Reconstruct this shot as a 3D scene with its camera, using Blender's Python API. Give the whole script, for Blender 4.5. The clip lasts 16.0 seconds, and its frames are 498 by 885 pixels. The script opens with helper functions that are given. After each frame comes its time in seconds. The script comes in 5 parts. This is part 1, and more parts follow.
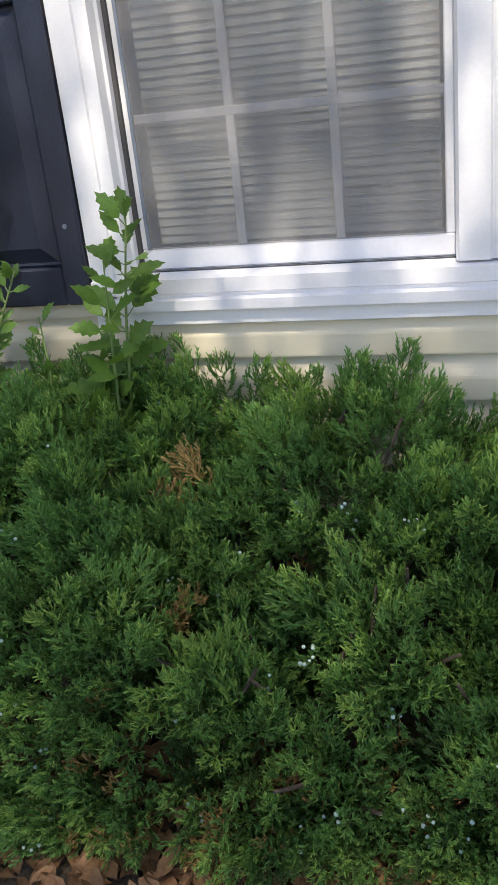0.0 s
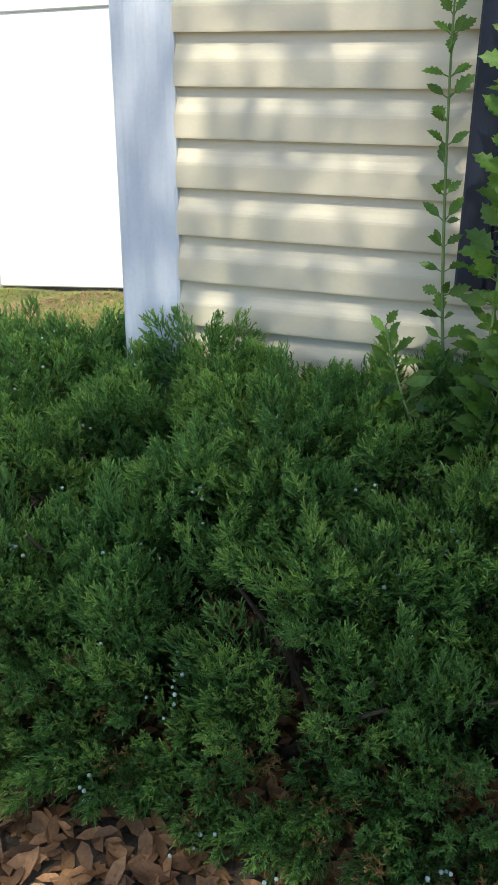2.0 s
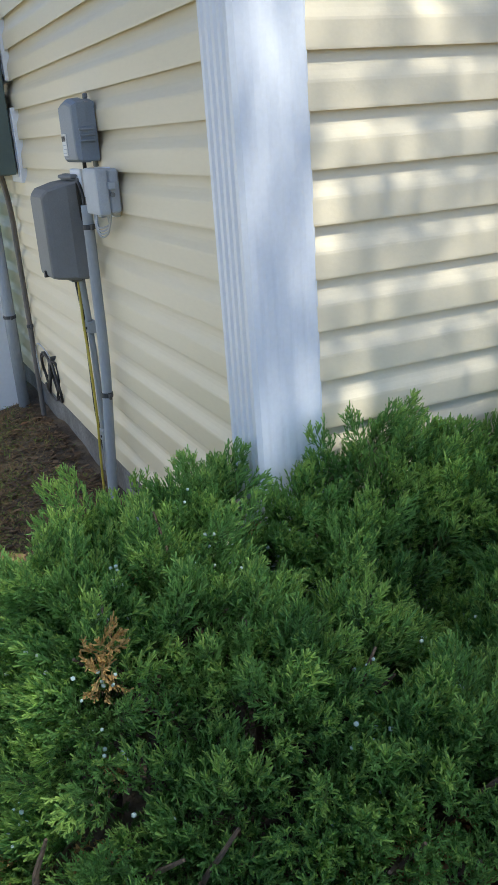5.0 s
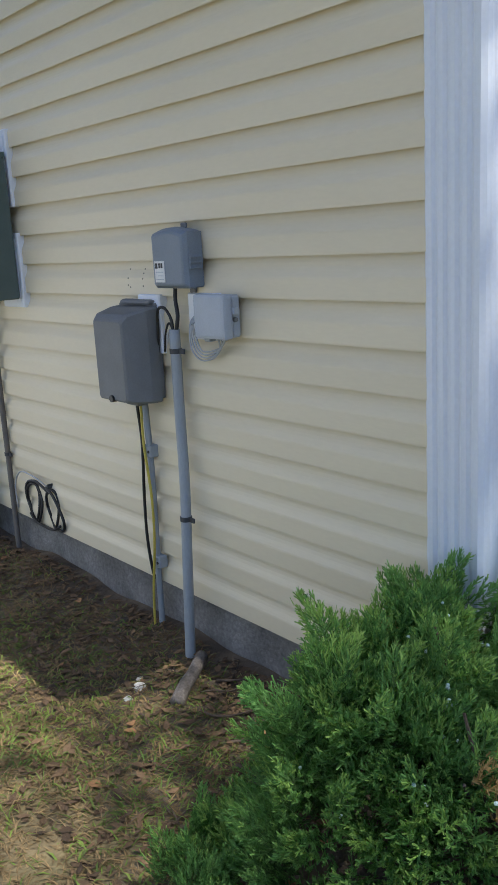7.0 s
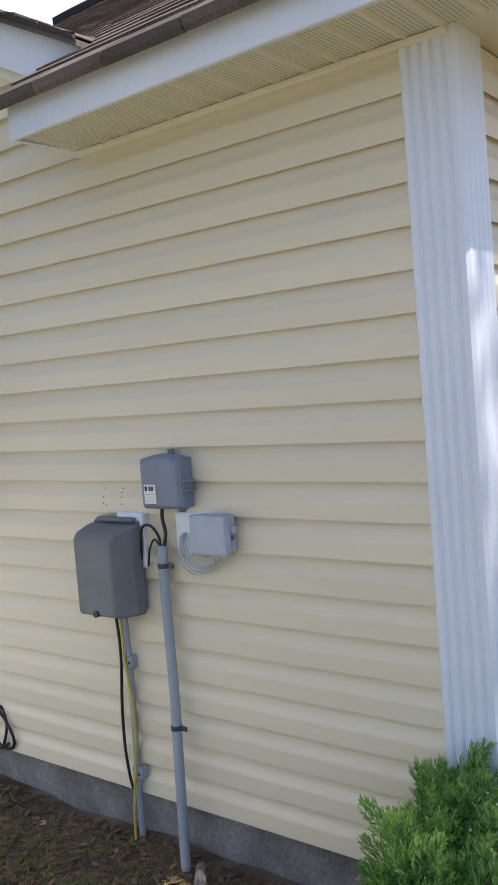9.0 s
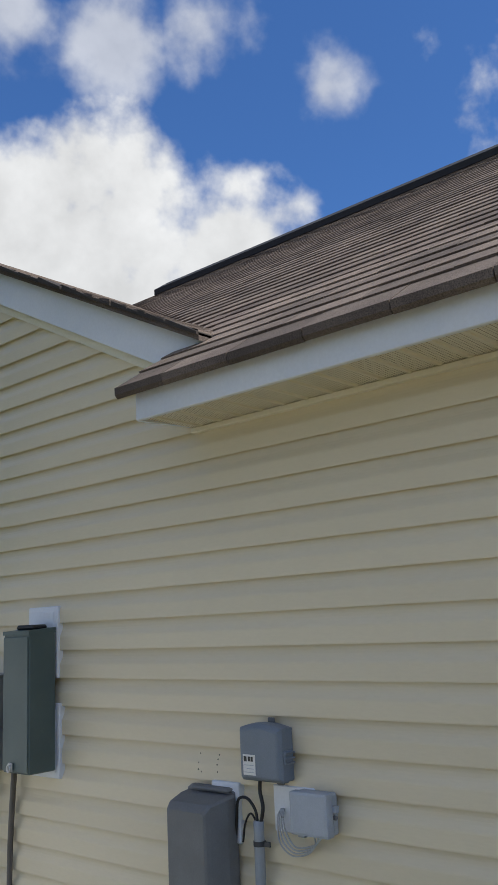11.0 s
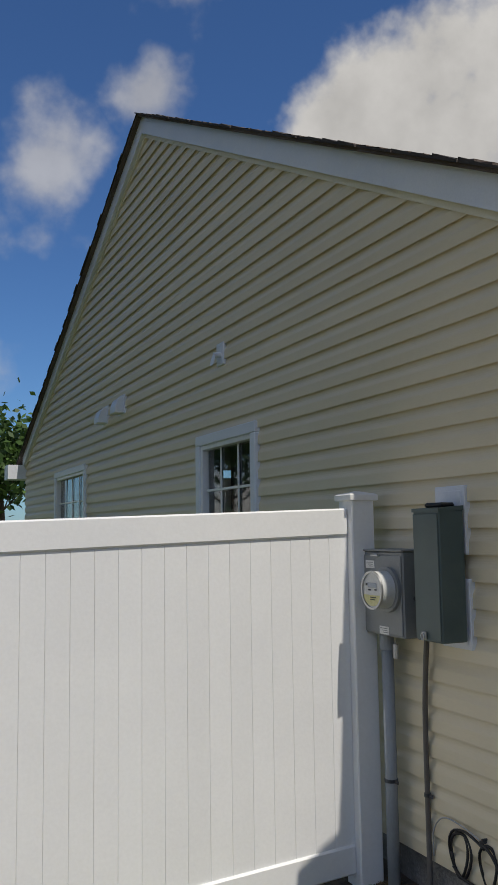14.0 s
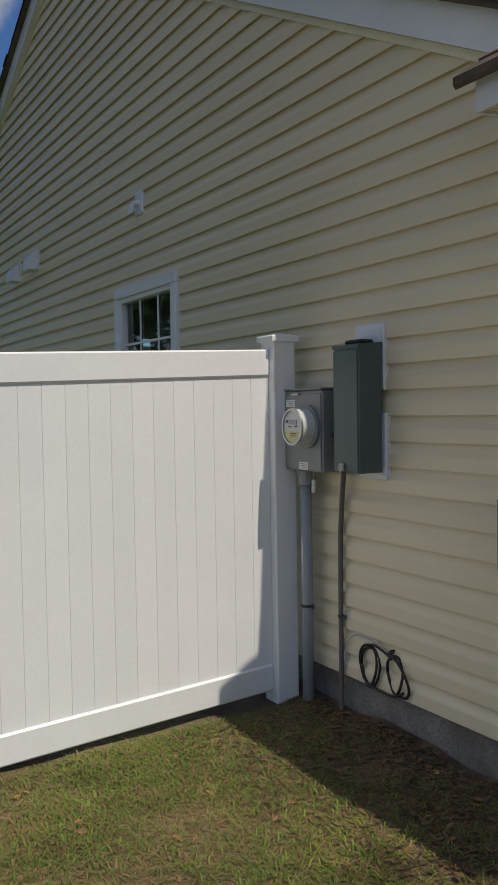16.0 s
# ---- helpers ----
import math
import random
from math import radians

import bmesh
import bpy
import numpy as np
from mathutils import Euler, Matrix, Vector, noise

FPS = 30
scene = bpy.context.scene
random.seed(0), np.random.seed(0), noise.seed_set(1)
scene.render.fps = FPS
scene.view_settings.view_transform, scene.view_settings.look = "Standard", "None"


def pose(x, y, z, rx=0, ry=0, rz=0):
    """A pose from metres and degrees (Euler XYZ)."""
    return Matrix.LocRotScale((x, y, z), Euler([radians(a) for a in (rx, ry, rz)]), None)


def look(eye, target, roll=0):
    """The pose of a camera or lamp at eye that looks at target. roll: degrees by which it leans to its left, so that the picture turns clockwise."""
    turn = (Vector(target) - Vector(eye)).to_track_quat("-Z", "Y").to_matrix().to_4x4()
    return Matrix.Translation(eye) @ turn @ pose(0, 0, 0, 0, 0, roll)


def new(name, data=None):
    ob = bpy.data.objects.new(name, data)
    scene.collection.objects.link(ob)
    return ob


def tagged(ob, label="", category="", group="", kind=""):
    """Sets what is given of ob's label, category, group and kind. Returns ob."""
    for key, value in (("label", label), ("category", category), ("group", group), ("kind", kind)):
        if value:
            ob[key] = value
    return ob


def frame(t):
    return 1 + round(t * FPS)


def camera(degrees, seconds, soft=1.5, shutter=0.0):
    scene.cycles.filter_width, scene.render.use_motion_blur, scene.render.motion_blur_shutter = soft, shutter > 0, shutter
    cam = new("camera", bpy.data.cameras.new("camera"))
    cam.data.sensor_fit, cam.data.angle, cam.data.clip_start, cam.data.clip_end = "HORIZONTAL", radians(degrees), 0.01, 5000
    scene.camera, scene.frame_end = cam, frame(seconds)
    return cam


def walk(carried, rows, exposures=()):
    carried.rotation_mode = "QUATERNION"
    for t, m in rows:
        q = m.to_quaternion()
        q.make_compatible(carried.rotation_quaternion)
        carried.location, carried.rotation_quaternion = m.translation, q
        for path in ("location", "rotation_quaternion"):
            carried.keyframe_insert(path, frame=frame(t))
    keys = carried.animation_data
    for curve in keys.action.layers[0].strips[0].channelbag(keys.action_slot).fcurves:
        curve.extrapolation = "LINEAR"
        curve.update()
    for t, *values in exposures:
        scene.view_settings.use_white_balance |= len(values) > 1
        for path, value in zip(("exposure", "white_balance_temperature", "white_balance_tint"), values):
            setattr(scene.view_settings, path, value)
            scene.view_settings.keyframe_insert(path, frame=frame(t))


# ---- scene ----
cam = camera(32.4, 16.0)

PATH = [
    (0, (2.198, -1.959, 1.25), (1.628, -0.2, 0.487), -6.4),
    (0.5, (1.961, -1.972, 1.208), (1.318, -0.231, 0.465), -7.4),
    (1, (1.7, -1.918, 1.174), (1.15, -0.153, 0.411), -3.2),
    (1.4, (1.463, -1.921, 1.16), (0.816, -0.184, 0.409), -0.1),
    (1.5, (1.397, -1.927, 1.162), (0.733, -0.198, 0.408), -0.2),
    (2, (1.062, -2.001, 1.231), (0.43, -0.273, 0.445), 0.4),
    (2.5, (0.621, -2.002, 1.251), (0.235, -0.196, 0.483), -1.0),
    (3, (0.196, -1.976, 1.273), (0.019, -0.136, 0.51), 0.6),
    (3.2, (0.08, -1.963, 1.276), (-0.016, -0.115, 0.518), 0.5),
    (5.3, (-0.929, -1.619, 1.315), (-0.089, 0.079, 0.674), -3.6),
    (5.5, (-1.046, -1.6, 1.342), (-0.163, 0.097, 0.758), -2.9),
    (6, (-1.196, -1.487, 1.323), (-0.255, 0.2, 0.808), -1.8),
    (6.5, (-1.381, -1.297, 1.31), (-0.337, 0.331, 0.801), -0.9),
    (7, (-1.596, -1.142, 1.373), (-0.373, 0.372, 0.912), -3.2),
    (7.5, (-1.824, -1.043, 1.427), (-0.525, 0.403, 0.96), -5.1),
    (8, (-1.912, -0.918, 1.44), (-0.506, 0.42, 0.957), -6.2),
    (8.5, (-2.034, -0.889, 1.534), (-0.525, 0.362, 1.137), -6.2),
    (8.6, (-2.077, -0.885, 1.546), (-0.543, 0.353, 1.211), -6.9),
    (8.7, (-2.095, -0.891, 1.565), (-0.544, 0.341, 1.289), -6.4),
    (10.8, (-2.268, -0.902, 1.753), (-0.739, 0.333, 2.121), -2.6),
    (11, (-2.301, -0.874, 1.756), (-0.821, 0.409, 2.16), -2.8),
    (11.5, (-2.334, -0.874, 1.767), (-1.017, 0.57, 2.192), -2.4),
    (12, (-2.34, -0.871, 1.763), (-1.12, 0.655, 2.192), -1.6),
    (12.5, (-2.348, -0.844, 1.744), (-1.267, 0.786, 2.161), -1.8),
    (13, (-2.352, -0.82, 1.723), (-1.402, 0.891, 2.136), -2.0),
    (13.5, (-2.367, -0.791, 1.692), (-1.434, 0.936, 2.077), -1.9),
    (14, (-2.408, -0.773, 1.667), (-1.589, 1.039, 1.872), -0.8),
    (14.5, (-2.435, -0.748, 1.626), (-1.593, 1.062, 1.748), -0.6),
    (15, (-2.451, -0.752, 1.576), (-1.569, 1.042, 1.635), -0.5),
    (15.5, (-2.45, -0.77, 1.521), (-1.532, 1.006, 1.545), -1.0),
    (16, (-2.458, -0.783, 1.476), (-1.463, 0.95, 1.398), -0.9),
]
EXPOSURES = [(0.0, 1.2, 7250, 13), (1.0, 1.45, 7100, 11), (1.5, 1.15, 6950, 8), (2.0, 0.9, 6750, 5), (2.6, 0.5, 6500, 2), (3.2, 0.35, 6450, 2), (5.3, 0.95, 6450, 7), (6.0, 0.8, 6350, 8), (7.0, 0.65, 6250, 9), (7.6, 0.65, 6250, 11), (8.7, 0.9, 6450, 14), (10.8, 0.25, 6400, 9), (12.0, 0.0, 6450, 10), (13.0, -0.35, 6600, 10), (14.0, -0.4, 6800, 10), (16.0, -0.4, 7050, 10)]
walk(cam, [(t, look(eye, target, roll)) for t, eye, target, roll in PATH], EXPOSURES)

# ---------------------------------------------------------------- world, sun
SUN_DIR = Vector((0.13, -1.0, 1.72)).normalized()
SUN_ELEV = math.asin(SUN_DIR.z)
SUN_AZ = math.atan2(SUN_DIR.x, SUN_DIR.y)

world = bpy.data.worlds.new("sky")
scene.world = world
world.use_nodes = True
wn, wl = world.node_tree.nodes, world.node_tree.links
wn.clear()
w_out = wn.new("ShaderNodeOutputWorld")
w_bg = wn.new("ShaderNodeBackground")
w_sky = wn.new("ShaderNodeTexSky")
w_sky.sky_type = "NISHITA"
w_sky.sun_disc = False
w_sky.sun_elevation = SUN_ELEV
w_sky.sun_rotation = SUN_AZ
w_sky.air_density, w_sky.dust_density, w_sky.ozone_density = 1.0, 0.3, 2.0
w_bg.inputs["Strength"].default_value = 0.15
w_co = wn.new("ShaderNodeTexCoord")


def w_math(op, a, b=None, clamp=False):
    n = wn.new("ShaderNodeMath")
    n.operation, n.use_clamp = op, clamp
    for i, v in enumerate((a, b)):
        if v is None:
            continue
        if isinstance(v, (int, float)):
            n.inputs[i].default_value = v
        else:
            wl.new(v, n.inputs[i])
    return n.outputs[0]


def w_noise(scale, detail, rough, stretch=(1, 1, 1)):
    m = wn.new("ShaderNodeMapping")
    m.inputs["Scale"].default_value = stretch
    wl.new(w_co.outputs["Generated"], m.inputs[0])
    n = wn.new("ShaderNodeTexNoise")
    n.inputs["Scale"].default_value, n.inputs["Detail"].default_value = scale, detail
    n.inputs["Roughness"].default_value = rough
    wl.new(m.outputs[0], n.inputs["Vector"])
    return n.outputs["Fac"]


# cloud banks: direction, angular radius, weight
CLOUDS = [((0.62, 0.65, 0.42), 0.10, 1.0), ((0.53, 0.74, 0.40), 0.10, 1.0), ((0.70, 0.58, 0.38), 0.10, 0.9),
          ((0.61, 0.68, 0.36), 0.14, 1.0), ((0.457, 0.642, 0.616), 0.06, 0.7), ((0.542, 0.579, 0.609), 0.065, 0.75), ((0.602, 0.513, 0.612), 0.06, 0.7), ((0.41, 0.69, 0.66), 0.08, 0.55),
          ((0.30, 0.755, 0.585), 0.075, 0.6), ((0.708, 0.436, 0.556), 0.045, 0.7), ((0.30, 0.83, 0.473), 0.045, 0.75),
          ((0.205, 0.89, 0.405), 0.07, 0.75), ((0.15, 0.975, 0.165), 0.05, 0.9), ((0.12, 0.93, 0.36), 0.06, 0.6)]
w_big = w_noise(7.0, 5.0, 0.5)
w_fine = w_noise(15.0, 6.0, 0.55)


def w_banks(banks, w_sum=None):
    for way, radius, weight in banks:
        n = wn.new("ShaderNodeVectorMath")
        n.operation = "DISTANCE"
        n.inputs[1].default_value = Matrix.Rotation(radians(2.5), 3, "Z") @ Vector(way).normalized()
        wl.new(w_co.outputs["Generated"], n.inputs[0])
        v = w_math("SUBTRACT", 1.0, w_math("DIVIDE", n.outputs["Value"], radius * 1.55))
        v = w_math("MULTIPLY", v, weight)
        w_sum = v if w_sum is None else w_math("MAXIMUM", w_sum, v)
    return w_sum


def w_cover(total, low, high, most):
    den = w_math("ADD", total, w_math("MULTIPLY", w_math("SUBTRACT", w_big, 0.52), 2.0))
    den = w_math("ADD", den, w_math("MULTIPLY", w_math("SUBTRACT", w_fine, 0.5), 0.75))
    m = wn.new("ShaderNodeMapRange")
    m.interpolation_type = "SMOOTHSTEP"
    m.inputs["From Min"].default_value, m.inputs["From Max"].default_value = low, high
    m.inputs["To Max"].default_value = most
    wl.new(den, m.inputs["Value"])
    return m.outputs[0]


# cloud added out of view, thickening away from the open blue, to raise ambient light
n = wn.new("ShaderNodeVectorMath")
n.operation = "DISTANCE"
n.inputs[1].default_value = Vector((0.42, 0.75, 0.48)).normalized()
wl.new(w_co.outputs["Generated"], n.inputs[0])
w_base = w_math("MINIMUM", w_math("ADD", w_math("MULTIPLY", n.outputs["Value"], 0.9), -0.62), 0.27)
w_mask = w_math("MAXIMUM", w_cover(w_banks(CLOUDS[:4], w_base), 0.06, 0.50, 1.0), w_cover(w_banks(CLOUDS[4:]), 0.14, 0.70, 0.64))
w_shade = wn.new("ShaderNodeMapRange")
w_shade.inputs["From Min"].default_value, w_shade.inputs["From Max"].default_value = 0.3, 0.75
w_shade.inputs["To Min"].default_value, w_shade.inputs["To Max"].default_value = 4.0, 5.2
wl.new(w_fine, w_shade.inputs["Value"])
w_ccol = wn.new("ShaderNodeCombineColor")
for i, k in enumerate((1.0, 1.0, 1.0)):
    wl.new(w_math("MULTIPLY", w_shade.outputs[0], k), w_ccol.inputs[i])
w_deep = wn.new("ShaderNodeMix")
w_deep.data_type, w_deep.blend_type = "RGBA", "MULTIPLY"
w_deep.inputs["Factor"].default_value = 1.0
w_deep.inputs["B"].default_value = (0.33, 0.53, 0.80, 1)
wl.new(w_sky.outputs[0], w_deep.inputs["A"])
w_mix = wn.new("ShaderNodeMix")
w_mix.data_type = "RGBA"
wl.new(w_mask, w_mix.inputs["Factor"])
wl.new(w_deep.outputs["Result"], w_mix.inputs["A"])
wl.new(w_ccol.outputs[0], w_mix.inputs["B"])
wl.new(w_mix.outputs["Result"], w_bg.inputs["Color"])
wl.new(w_bg.outputs[0], w_out.inputs["Surface"])

sun = new("sun", bpy.data.lights.new("sun", "SUN"))
sun.data.energy, sun.data.angle, sun.data.color = 4.1, radians(0.53), (1.0, 0.95, 0.87)
sun.matrix_world = look(SUN_DIR * 30, (0, 0, 0))


# ---------------------------------------------------------------- materials
def mat(name, c1, c2=None, scale=6.0, rough=0.6, bump=0.0, bscale=60.0, fine=0.25, metal=0.0, c3=None, island=0.0,
        stretch=(1, 1, 1), spec=0.5, objrand=0.0, trans=0.0, coat=0.0):
    """A surface with variation at two scales: broad stains between c1 and c2, fine grain, and relief."""
    m = bpy.data.materials.new(name)
    m.use_nodes = True
    nt = m.node_tree
    nd, ln = nt.nodes, nt.links
    p = nd["Principled BSDF"]
    p.inputs["Roughness"].default_value, p.inputs["Metallic"].default_value = rough, metal
    p.inputs["Specular IOR Level"].default_value = spec
    mp = nd.new("ShaderNodeMapping")
    mp.inputs["Scale"].default_value = stretch
    geo = nd.new("ShaderNodeNewGeometry")
    ln.new(geo.outputs["Position"], mp.inputs[0])
    n1 = nd.new("ShaderNodeTexNoise")
    n1.inputs["Scale"].default_value, n1.inputs["Detail"].default_value = scale, 6.0
    n1.inputs["Roughness"].default_value = 0.6
    ln.new(mp.outputs[0], n1.inputs["Vector"])
    ramp = nd.new("ShaderNodeValToRGB")
    ramp.color_ramp.elements[0].position, ramp.color_ramp.elements[1].position = 0.34, 0.66
    ramp.color_ramp.elements[0].color = (*c1, 1)
    ramp.color_ramp.elements[1].color = (*(c2 or c1), 1)
    if c3:
        e = ramp.color_ramp.elements.new(0.5)
        e.color = (*c3, 1)
    ln.new(n1.outputs["Fac"], ramp.inputs[0])
    n2 = nd.new("ShaderNodeTexNoise")
    n2.inputs["Scale"].default_value, n2.inputs["Detail"].default_value = bscale, 4.0
    ln.new(mp.outputs[0], n2.inputs["Vector"])
    var = nd.new("ShaderNodeMapRange")
    var.inputs["From Min"].default_value, var.inputs["From Max"].default_value = 0.25, 0.75
    var.inputs["To Min"].default_value, var.inputs["To Max"].default_value = 1 - fine, 1 + fine
    ln.new(n2.outputs["Fac"], var.inputs["Value"])
    last = var.outputs[0]
    for amount, source in ((island, geo.outputs["Random Per Island"]), (objrand, None)):
        if not amount:
            continue
        if source is None:
            source = nd.new("ShaderNodeObjectInfo").outputs["Random"]
        mr = nd.new("ShaderNodeMapRange")
        mr.inputs["To Min"].default_value, mr.inputs["To Max"].default_value = 1 - amount, 1 + amount
        ln.new(source, mr.inputs["Value"])
        mu = nd.new("ShaderNodeMath")
        mu.operation = "MULTIPLY"
        ln.new(last, mu.inputs[0])
        ln.new(mr.outputs[0], mu.inputs[1])
        last = mu.outputs[0]
    hsv = nd.new("ShaderNodeHueSaturation")
    ln.new(ramp.outputs[0], hsv.inputs["Color"])
    ln.new(last, hsv.inputs["Value"])
    ln.new(hsv.outputs[0], p.inputs["Base Color"])
    rr = nd.new("ShaderNodeMapRange")
    rr.inputs["To Min"].default_value, rr.inputs["To Max"].default_value = max(0.02, rough - 0.1), min(1, rough + 0.1)
    ln.new(n1.outputs["Fac"], rr.inputs["Value"])
    ln.new(rr.outputs[0], p.inputs["Roughness"])
    if bump:
        b = nd.new("ShaderNodeBump")
        b.inputs["Strength"].default_value, b.inputs["Distance"].default_value = 1.0, bump
        ln.new(n2.outputs["Fac"], b.inputs["Height"])
        ln.new(b.outputs[0], p.inputs["Normal"])
    if trans:
        t = nd.new("ShaderNodeBsdfTranslucent")
        ln.new(hsv.outputs[0], t.inputs["Color"])
        mx = nd.new("ShaderNodeMixShader")
        mx.inputs[0].default_value = trans
        ln.new(p.outputs[0], mx.inputs[1])
        ln.new(t.outputs[0], mx.inputs[2])
        ln.new(mx.outputs[0], nd["Material Output"].inputs["Surface"])
    return m


M_SIDING = mat("cream_vinyl", (0.695, 0.615, 0.445), (0.735, 0.655, 0.485), 1.2, 0.45, 0.0004, 90, 0.018, objrand=0.03, stretch=(1, 0.35, 1.5))
# white trim; the blue cast of open shade is put into its base colour
M_TRIM = mat("white_vinyl", (0.68, 0.72, 0.79), (0.75, 0.78, 0.83), 2.0, 0.38, 0.0004, 90, 0.03)
M_SASH = mat("window_white", (0.76, 0.76, 0.77), (0.82, 0.82, 0.82), 3.0, 0.32, 0.0003, 120, 0.03)
M_FENCE = mat("fence_vinyl", (0.77, 0.78, 0.79), (0.83, 0.838, 0.84), 1.1, 0.4, 0.0004, 60, 0.025, objrand=0.02)
M_SHUT = mat("navy_shutter", (0.010, 0.014, 0.030), (0.016, 0.022, 0.044), 5.0, 0.42, 0.0008, 180, 0.25, stretch=(2, 2, 0.4))
M_CONC = mat("foundation_concrete", (0.115, 0.110, 0.104), (0.25, 0.243, 0.232), 5.0, 0.92, 0.006, 70, 0.25)
M_SHINGLE = mat("asphalt_shingle", (0.090, 0.068, 0.056), (0.155, 0.122, 0.100), 3.0, 0.95, 0.003, 230, 0.6, objrand=0.28, island=0.2)
M_EDGE = mat("dark_shingle_edge", (0.030, 0.026, 0.023), (0.060, 0.050, 0.044), 6.0, 0.9, 0.002, 200, 0.4)
M_RIDGE = mat("black_ridge", (0.012, 0.012, 0.014), (0.022, 0.022, 0.024), 9.0, 0.8, 0.002, 200, 0.3)
M_SOFFIT = mat("soffit_vinyl", (0.74, 0.69, 0.56), (0.78, 0.74, 0.61), 2.0, 0.5, 0.0004, 90, 0.04)
M_HOLE = mat("soffit_hole", (0.26, 0.22, 0.15), (0.3, 0.26, 0.18), 8.0, 0.9, 0.0, 60, 0.1)
M_GREY = mat("grey_enclosure", (0.155, 0.19, 0.235), (0.19, 0.225, 0.275), 7.0, 0.5, 0.0006, 260, 0.08)
M_DGREY = mat("weathered_grey_plastic", (0.130, 0.136, 0.142), (0.175, 0.182, 0.188), 5.0, 0.62, 0.0006, 220, 0.07)
M_LGREY = mat("light_grey_plastic", (0.34, 0.38, 0.44), (0.40, 0.44, 0.50), 8.0, 0.5, 0.0005, 260, 0.06)
M_GREEN = mat("green_grey_steel", (0.066, 0.100, 0.098), (0.088, 0.125, 0.122), 5.0, 0.42, 0.0004, 240, 0.08)
M_METERBOX = mat("grey_painted_steel", (0.20, 0.215, 0.22), (0.25, 0.265, 0.27), 5.0, 0.42, 0.0004, 200, 0.06)
M_PVC = mat("grey_conduit", (0.27, 0.30, 0.33), (0.33, 0.36, 0.39), 4.0, 0.5, 0.0006, 150, 0.08, stretch=(1, 1, 0.3))
M_CONDUIT = mat("brown_grey_conduit", (0.110, 0.098, 0.088), (0.165, 0.150, 0.135), 6.0, 0.6, 0.0006, 150, 0.12, stretch=(1, 1, 0.3))
M_BLACK = mat("black_cable", (0.010, 0.010, 0.012), (0.02, 0.02, 0.022), 20.0, 0.45, 0.0, 90, 0.2)
M_STRAP = mat("dark_strap", (0.035, 0.038, 0.045), (0.06, 0.064, 0.07), 20.0, 0.5, 0.0, 90, 0.15)
M_YELLOW = mat("yellow_wire", (0.45, 0.36, 0.05), (0.55, 0.45, 0.08), 20.0, 0.45, 0.0, 90, 0.1)
M_WIRE = mat("pale_grey_wire", (0.38, 0.40, 0.43), (0.46, 0.48, 0.50), 20.0, 0.5, 0.0, 90, 0.1)
M_LABEL = mat("paper_label", (0.68, 0.68, 0.67), (0.76, 0.76, 0.74), 20.0, 0.6, 0.0, 90, 0.05)
M_INK = mat("dark_print", (0.03, 0.03, 0.035), (0.05, 0.05, 0.05), 30.0, 0.6, 0.0, 90, 0.1)
M_YLABEL = mat("pale_yellow_label", (0.55, 0.53, 0.25), (0.66, 0.62, 0.33), 20.0, 0.6, 0.0, 90, 0.1)
M_METAL = mat("galvanised_metal", (0.42, 0.43, 0.44), (0.55, 0.56, 0.57), 12.0, 0.38, 0.0003, 200, 0.1, metal=0.8)
M_METERFACE = mat("meter_body", (0.58, 0.59, 0.58), (0.66, 0.67, 0.66), 15.0, 0.4, 0.0, 120, 0.05)
M_BLIND = mat("blind_slat", (0.56, 0.57, 0.56), (0.64, 0.65, 0.63), 4.0, 0.5, 0.0, 90, 0.05, objrand=0.06)
# near-black puts the unlit rooms' shade into colour; also on hidden wall cores
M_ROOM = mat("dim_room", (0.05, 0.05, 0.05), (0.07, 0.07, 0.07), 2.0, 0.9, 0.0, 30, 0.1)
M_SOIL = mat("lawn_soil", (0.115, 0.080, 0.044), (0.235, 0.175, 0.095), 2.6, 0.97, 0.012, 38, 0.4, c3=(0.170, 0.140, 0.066))


